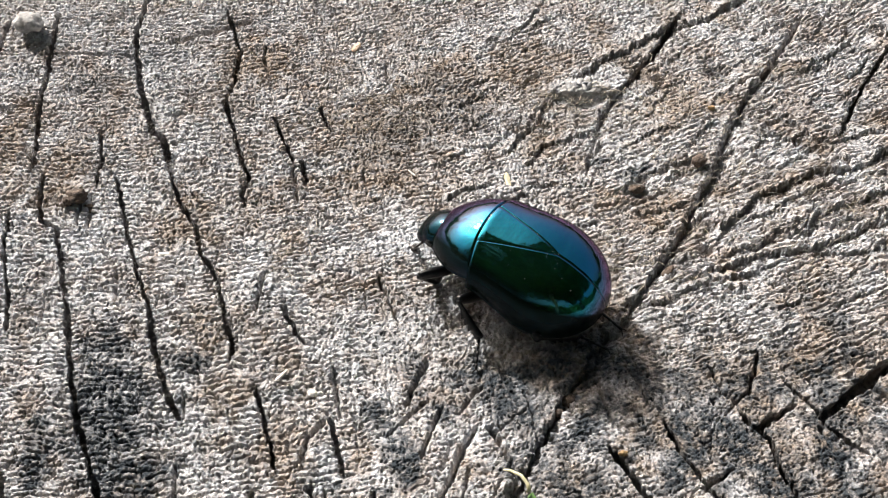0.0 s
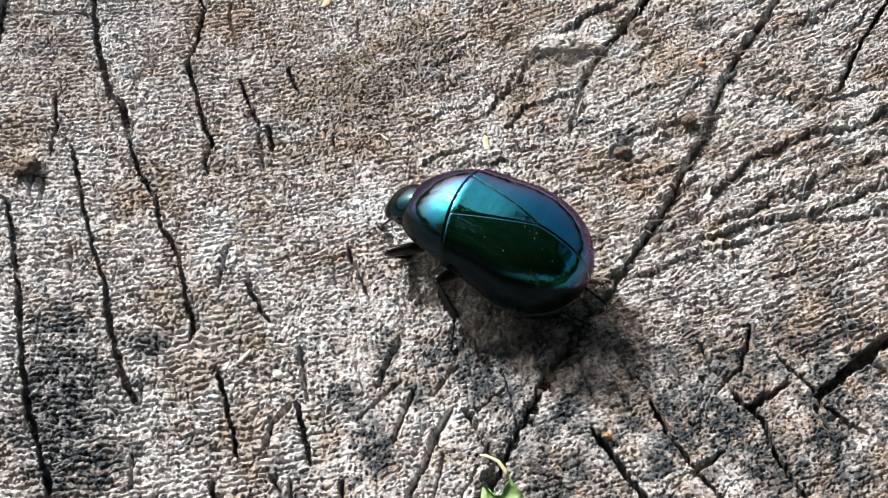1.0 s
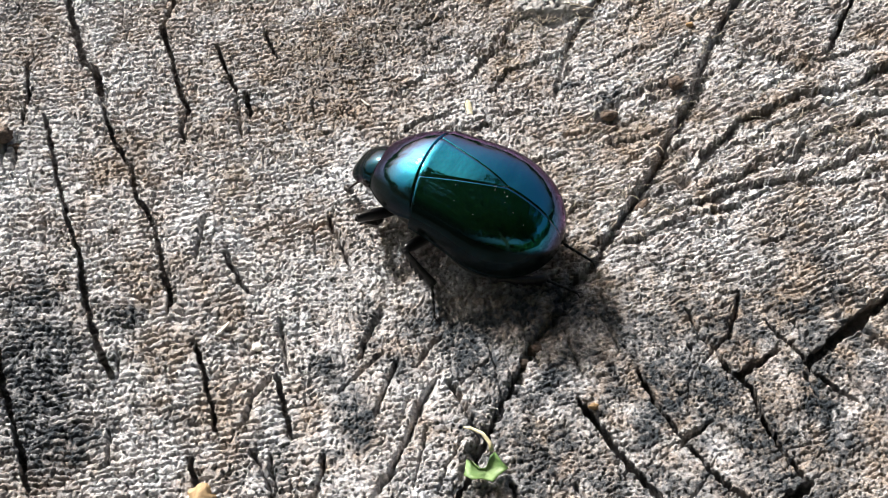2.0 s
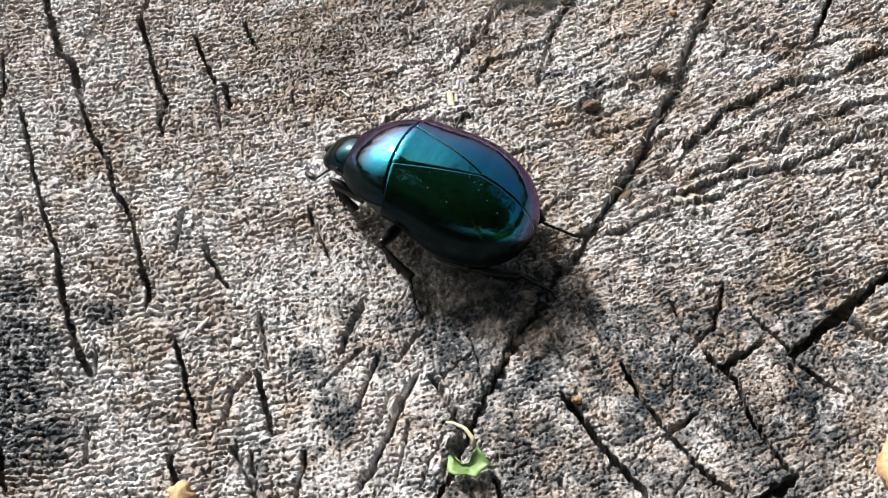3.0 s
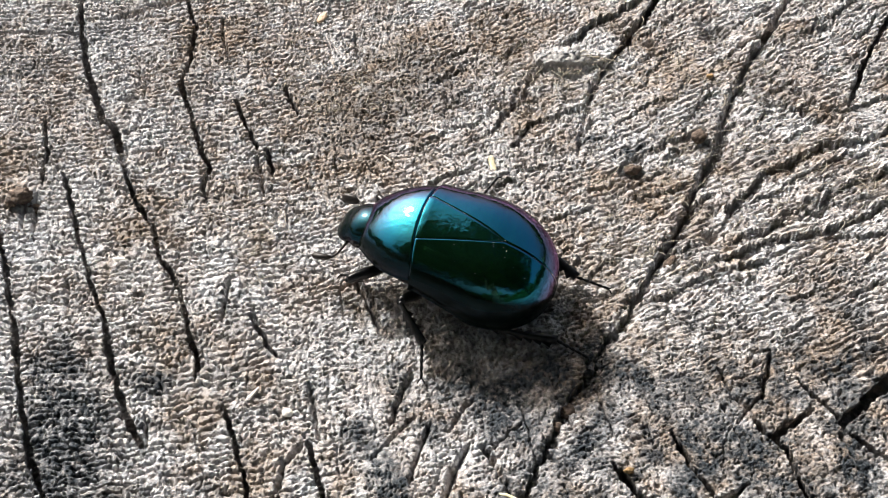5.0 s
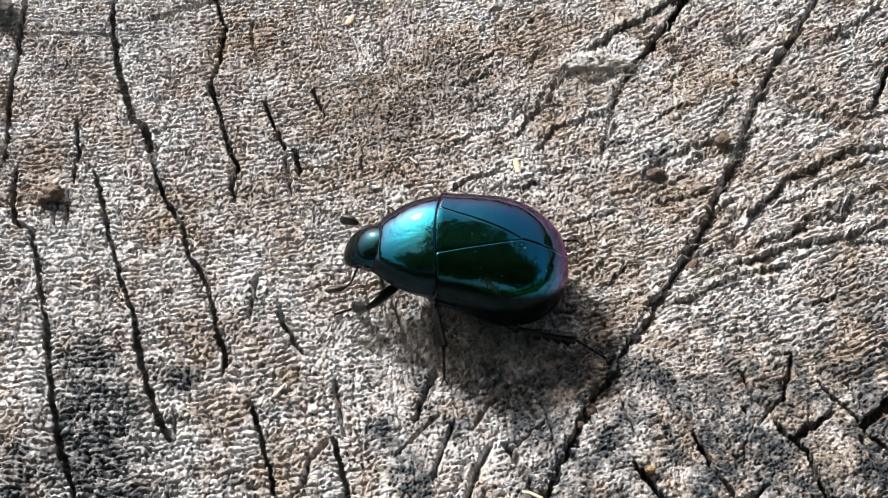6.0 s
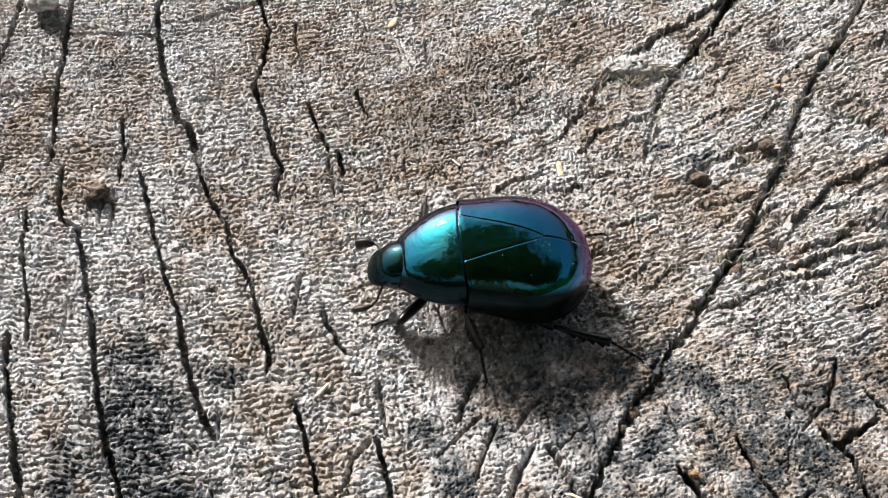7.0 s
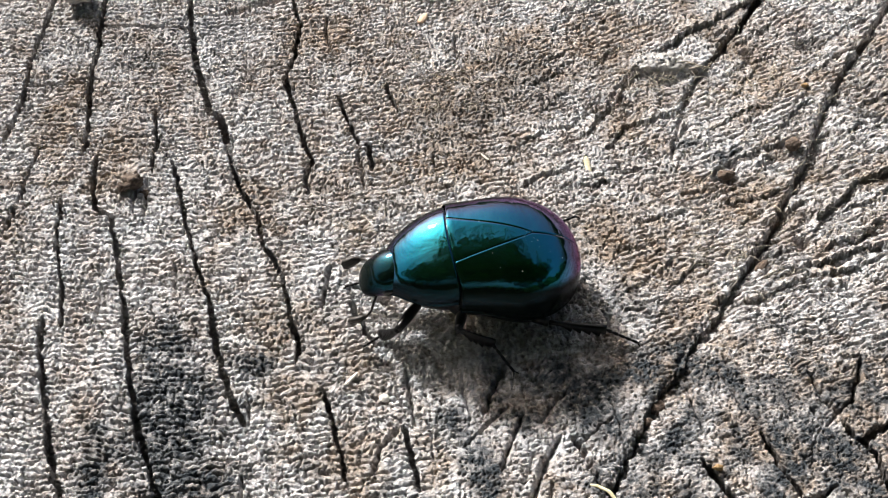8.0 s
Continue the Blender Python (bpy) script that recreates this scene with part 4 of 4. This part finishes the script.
def ground_at(x, y):
    X, Y = np.array([[float(x)]]), np.array([[float(y)]])
    return float(carve(X, Y, relief(X, Y))[0, 0])


def flake(name, x, y, length, wide, thick, turn, material, label, category, tilt=0.12):
    """A thin splinter with torn ends."""
    bm = bmesh.new()
    rng = random.Random(int(x * 13 + y * 7))
    rows = []
    z0 = max(ground_at(x, y), ground_at(x + 0.4, y), ground_at(x - 0.4, y)) + 0.05
    for i in range(9):
        u = i / 8 * 2 - 1
        w = wide / 2 * (1 - abs(u) ** 3 * 0.75) * rng.uniform(0.8, 1.15)
        c, s = math.cos(turn), math.sin(turn)
        row = []
        for px, pz in ((-w, 0), (-w * 0.7, thick), (w * 0.7, thick), (w, 0), (0, -thick)):
            lx, ly = u * length / 2, px
            row.append((x + c * lx - s * ly, y + s * lx + c * ly, z0 + pz + tilt * lx + 0.08 * u * u))
        rows.append(row)
    vs = sheet(bm, rows, close_v=True)
    bm.faces.new(vs[0])
    bm.faces.new(vs[-1])
    return thing(name, bm, material, label, category)


def crumb(name, x, y, size, material, label, category, seed, sink=0.35, turn=0.0, rough=0.35, group=""):
    bm = bmesh.new()
    lump(bm, (x, y, ground_at(x, y) + size[2] * (1 - sink)), size, seed, rough, 3, turn)
    return thing(name, bm, material, label, category, group)


def leaf_scrap():
    root = tagged(new("leaf_scrap"), "torn scrap of a green leaf with a pale stalk", "leaf")
    bm = bmesh.new()
    rim = [(-2.3, -1.1), (-2.1, 0.3), (-1.6, 0.1), (-0.9, -0.5), (-0.1, -0.4), (0.35, 0.6), (0.8, 1.0), (1.6, 0.2), (2.2, -0.5), (1.2, -1.1), (0.6, -1.9), (-0.4, -1.4), (-1.5, -1.7)]
    mid = (0.0, -0.7)
    rows = []
    for f in (0.03, 0.35, 0.7, 1.0):
        rows.append([(3.6 + mid[0] + 0.85 * (x - mid[0]) * f, -29.1 + mid[1] + (y - mid[1]) * f, 0.75 + 0.25 * f * math.sin(3 * x) + 0.3 * f * f) for x, y in rim])
    under = [[(x, y, z - 0.09) for x, y, z in row] for row in rows[::-1]]
    vs = sheet(bm, rows + under, close_v=True)
    bm.faces.new(vs[0])
    bm.faces.new(vs[-1])
    part("blade", bm, LEAF, root)
    bm = bmesh.new()
    tube(bm, [(4.0, -27.9, 0.9), (3.9, -27.3, 1.2), (3.2, -26.4, 1.3), (2.2, -25.7, 0.9), (1.6, -25.4, 0.5)], [0.24, 0.2, 0.17, 0.15, 0.1], 8)
    part("stalk", bm, STEM, root, "pale straw-coloured stalk")
    return root


def fibres():
    """Loose hairs of torn wood over the slanting split and the knot."""
    bm = bmesh.new()
    rng = random.Random(5)
    homes = [(24, 21, 16, 16, 190), (10, 27, 7, 4, 70), (-15, 24, 8, 6, 80), (16, 2, 6, 6, 60), (40, 10, 12, 8, 90), (-22, 2, 3, 8, 30)]
    for hx, hy, rx, ry, count in homes:
        for _ in range(count):
            x, y = rng.gauss(hx, rx * 0.5), rng.gauss(hy, ry * 0.5)
            if not (-70 < x < 54 and -34 < y < 50):
                continue
            a = rng.gauss(0.55, 0.6)
            ll = rng.uniform(0.8, 2.6)
            z = 0.1 + 0.3 * rng.random()
            pts = []
            for k in range(5):
                u = k / 4 - 0.5
                pts.append((x + ll * u * math.cos(a) + 0.2 * math.sin(5 * u + a) * math.sin(a), y + ll * u * math.sin(a), z + 0.35 * (0.25 - u * u) * rng.uniform(0.3, 1.4)))
            tube(bm, pts, [0.02, 0.035, 0.04, 0.035, 0.015], 4)
    return tagged(part("wood_fibres", bm, FIBRE), "loose grey hairs of torn wood", "fibres", kind="stuff")


def clutter():
    flake("straw_chip", 1.7, 13.1, 2.2, 0.75, 0.09, radians(100), STRAW, "small straw-yellow chip lying on the wood", "chip")
    flake("straw_chip", -18, 36.0, 1.7, 1.0, 0.12, radians(60), TAN, "pale tan flake lying on the wood", "chip")
    flake("splinter", -21.2, -15.3, 1.9, 0.38, 0.1, radians(50), PALE, "short pale splinter on the wood", "splinter")
    flake("splinter", -9.5, 14.0, 1.2, 0.3, 0.08, radians(140), PALE, "tiny pale splinter on the wood", "splinter")
    crumb("bark_chip", -20.8, -32.2, (1.3, 1.1, 0.8), OCHRE, "ochre-yellow chip of bark lying on the wood", "chip", 31, 0.3, 0.4, 0.7)
    crumb("bark_chip", 40.6, -29.6, (1.7, 3.4, 1.1), OCHRE, "long orange-brown chip of bark on the wood", "chip", 33, 0.3, -0.2, 0.6)
    crumb("white_grain", -17.8, -16.9, (0.5, 0.45, 0.35), PALE, "small off-white grain on the wood", "grain", 2)
    crumb("white_grain", -36.2, 0.6, (0.75, 0.35, 0.35), PALE, "pale raised flake of wood", "grain", 4, 0.5)
    crumb("seed_pellet", 8.1, -16.6, (0.85, 0.8, 0.75), CRUMB, "round brown pellet in the split", "pellet", 5, 0.3, 0, 0.12)
    crumb("seed_pellet", 7.1, -18.3, (0.5, 0.45, 0.4), CRUMB, "small brown pellet in the split", "pellet", 7, 0.3, 0, 0.15)
    crumb("bud_scale", 24.0, 16.4, (0.95, 0.75, 0.7), CRUMB, "brown bud scale beside the split", "scale", 9, 0.3, 0.5)
    crumb("bud_scale", 16.6, 12.5, (0.95, 0.6, 0.45), CRUMB, "flat brown scale on the wood", "scale", 11, 0.3, 0.2)
    crumb("pink_shard", 5.9, 21.8, (1.0, 0.9, 0.5), PINK, "small pinkish shard in a hollow", "shard", 13, 0.25, 0.4, 0.5)
    crumb("dirt_crumb", -47.6, 8.3, (1.2, 0.9, 0.8), CRUMB, "dark crumb of dirt on the wood", "dirt", 15, 0.35, 0, 0.6, "dirt beside the crack")
    crumb("dirt_crumb", -46.3, 7.5, (0.8, 0.6, 0.5), CRUMB, "dark crumb of dirt on the wood", "dirt", 17, 0.35, 0, 0.6, "dirt beside the crack")
    crumb("dirt_crumb", -48.6, 7.6, (0.6, 0.5, 0.5), CRUMB, "dark crumb of dirt on the wood", "dirt", 19, 0.35, 0, 0.6, "dirt beside the crack")
    crumb("grey_lump", -60.2, 36.8, (1.9, 1.5, 1.2), CHALKY, "whitish crumbly lump on the wood", "lump", 21, 0.4, 0, 0.5)
    crumb("orange_grain", 13.2, -22.9, (0.45, 0.3, 0.3), ORANGE, "tiny orange grain at a crack", "grain", 23)
    crumb("orange_grain", 26.4, 25.8, (0.45, 0.28, 0.25), ORANGE, "tiny orange grain on the wood", "grain", 25)
    flake("dry_scale", 19.2, 0.2, 1.6, 0.9, 0.1, radians(40), CRUMB, "curled brown scale beside the split", "scale", 0.3)
    rng = random.Random(8)
    root = tagged(new("knot"), "raised grey lip of torn knot wood", "knot")
    bm = bmesh.new()
    rows = []
    for i in range(40):
        u = i / 39
        wide = 1.25 * math.sin(math.pi * min(1, 0.06 + 0.94 * u)) ** 0.6 + 0.1
        row = []
        for j in range(15):
            f = j / 14 * 2 - 1
            x, y = 6.9 + 8.2 * u, 28.6 + 0.5 * math.sin(3 * u) + wide * f
            rug = noise.noise(Vector((x * 0.9, y * 2.2, 3))) * 0.5 + noise.noise(Vector((x * 2.6, y * 4, 7))) * 0.4 + noise.noise(Vector((x * 5, y * 7, 9))) * 0.3
            row.append((x + 0.3 * rug, y + 0.3 * rug, 0.3 + 0.7 * math.sin(math.pi * min(1, 0.1 + u * 0.9)) * (1 - 0.6 * f * f) + 0.9 * rug))
        rows.append(row + [(x, y, z - 1.2) for x, y, z in row[::-1]])
    vs = sheet(bm, rows, close_v=True)
    bm.faces.new(vs[0])
    bm.faces.new(vs[-1])
    part("lip", bm, CHALKY, root)
    for i in range(4):
        u = i / 5
        bm = bmesh.new()
        tube(bm, [(11 + 4 * u, 28.2 + rng.gauss(0, 0.5), 0.8), (12.4 + 4 * u, 28.4 + rng.gauss(0, 0.4), 1.1), (14 + 4 * u, 27.9 + rng.gauss(0, 0.6), 0.5)], [0.05, 0.07, 0.03], 6)
        part("splinter", bm, FIBRE, root)


# ---- round about ----
def surroundings():
    bm = bmesh.new()
    rows = []
    for rad in (0.2, 0.6, 1.5, 4, 10, 30, 100, 400, 2500):
        rows.append([(rad * 1000 * math.cos(a), rad * 1000 * math.sin(a), -360 + (60 * noise.noise(Vector((rad * math.cos(a), rad * math.sin(a), 0))) if 1 < rad < 50 else 0)) for a in (2 * math.pi * k / 64 for k in range(64))])
    vs = sheet(bm, rows, close_v=True)
    bm.faces.new(vs[0])
    tagged(part("ground", bm, GRASS), "rough grass round the stump", "ground", kind="structure")
    # an unseen belt of trees all round, added to darken reflections near the horizon
    rng = random.Random(3)
    verts, faces = [], []

    def leaf(x, y, z, s):
        a, b = rng.uniform(0, 6.28), rng.uniform(-1, 1)
        u = Vector((math.cos(a), math.sin(a), b)).normalized() * s
        v = u.cross(Vector((rng.uniform(-1, 1), rng.uniform(-1, 1), 1))).normalized() * s * 0.7
        p, n = Vector((x, y, z)), len(verts)
        verts.extend((p - u, p + v, p + u, p - v))
        faces.append((n, n + 1, n + 2, n + 3))

    for _ in range(14000):
        a = rng.uniform(0, 2 * math.pi)
        rad = rng.uniform(13, 17)
        top = 2.1 - 1.9 * math.sin(a - 0.1) + 1.6 * noise.noise(Vector((math.cos(a) * 4, math.sin(a) * 4, 2))) + 1.5 * noise.noise(Vector((math.cos(a) * 15, math.sin(a) * 15, 5)))
        z = -0.3 + (top + 0.3) * rng.random() ** 0.8
        leaf(rad * math.cos(a), rad * math.sin(a), z, rng.uniform(0.3, 0.6))
    tagged(new("woods", mesh_of("woods", verts, faces, FOLIAGE, False)), "belt of dark leafy trees, unseen, added for the reflections", "trees", kind="stuff")


def tree(x, y, tall, crown, count, seed):
    """An added leafy tree out of view: tapered trunk with limbs, and a crown of single leaves."""
    rng = random.Random(seed)
    root = tagged(new("tree"), "leafy green tree, unseen, added to darken reflections on the beetle", "tree")
    root.location = (x, y, -0.36)
    bm = bmesh.new()
    tube(bm, [(0, 0, -60), (0, 0, 200), (30, 20, tall * 500), (60, 0, tall * 1000)], [150, 115, 85, 40], 12)
    for k in range(7):
        a, z = k * 2.4 + rng.random(), tall * 1000 * (0.5 + 0.06 * k)
        tip = Vector((math.cos(a), math.sin(a), 0.6)) * crown * 800
        tube(bm, [(30, 10, z), (tip.x * 0.5, tip.y * 0.5, z + tip.z * 0.6), (tip.x, tip.y, z + tip.z)], [40, 24, 8], 7)
    part("trunk", bm, TRUNK, root)
    verts, faces = [], []
    for _ in range(count):
        d = Vector((rng.gauss(0, 1), rng.gauss(0, 1), rng.gauss(0, 0.8))).normalized() * rng.random() ** 0.45
        d *= crown * (1 + 0.5 * noise.noise(d * 2.3 + Vector((seed, 0, 0))))
        d.z *= 0.5 if d.z < 0 else 1.0     # the crown is flat below
        p = Vector((0.05, 0, tall + crown * 0.1)) + d
        a = rng.uniform(0, 6.28)
        u = Vector((math.cos(a), math.sin(a), rng.uniform(-0.8, 0.4))).normalized() * rng.uniform(0.05, 0.1)
        v = u.cross(Vector((rng.uniform(-1, 1), rng.uniform(-1, 1), 1))).normalized() * u.length * 0.5
        n = len(verts)
        verts.extend((p - u, p + v, p + u, p - v))
        faces.append((n, n + 1, n + 2, n + 3))
    ob = new("crown", mesh_of("crown", verts, faces, FOLIAGE, False))
    ob.parent = root
    return root


def motions():
    times = sorted({round(0.25 * k, 2) for k in range(33)} | {r[0] for r in BODY})
    walk(CHAFER, [(t, body_pose(t)) for t in times])
    walk(JOINTED["head"], [(t, pose(7.6 * MM, 0, 5.3 * MM, 0, between(NOD, t)[1], between(NOD, t)[0])) for t in times])
    for s, ob in FEELERS:
        root = pose(1.7 * MM, s * 1.3 * MM, -0.9 * MM)
        walk(ob, [(t, root @ pose(0, 0, 0, 0, between(SPREAD, t)[0], -s * between(SPREAD, t)[1]) @ root.inverted()) for t in times])
    for name in LEGS:
        sets = [leg_poses(name, t) for t in times]
        for k, ob in enumerate(JOINTED[name]):
            walk(ob, [(t, s[k]) for t, s in zip(times, sets)])


stump()
surroundings()
# unseen trees, added to darken the beetle's reflections and hold back skylight
tree(0.4, -1.3, 2.4, 2.2, 17000, 1)
tree(-2.4, -2.0, 1.9, 1.6, 9000, 2)
tree(2.6, -1.5, 1.9, 1.6, 9000, 3)
CHAFER, JOINTED = beetle()
leaf_scrap()
clutter()
fibres()
motions()
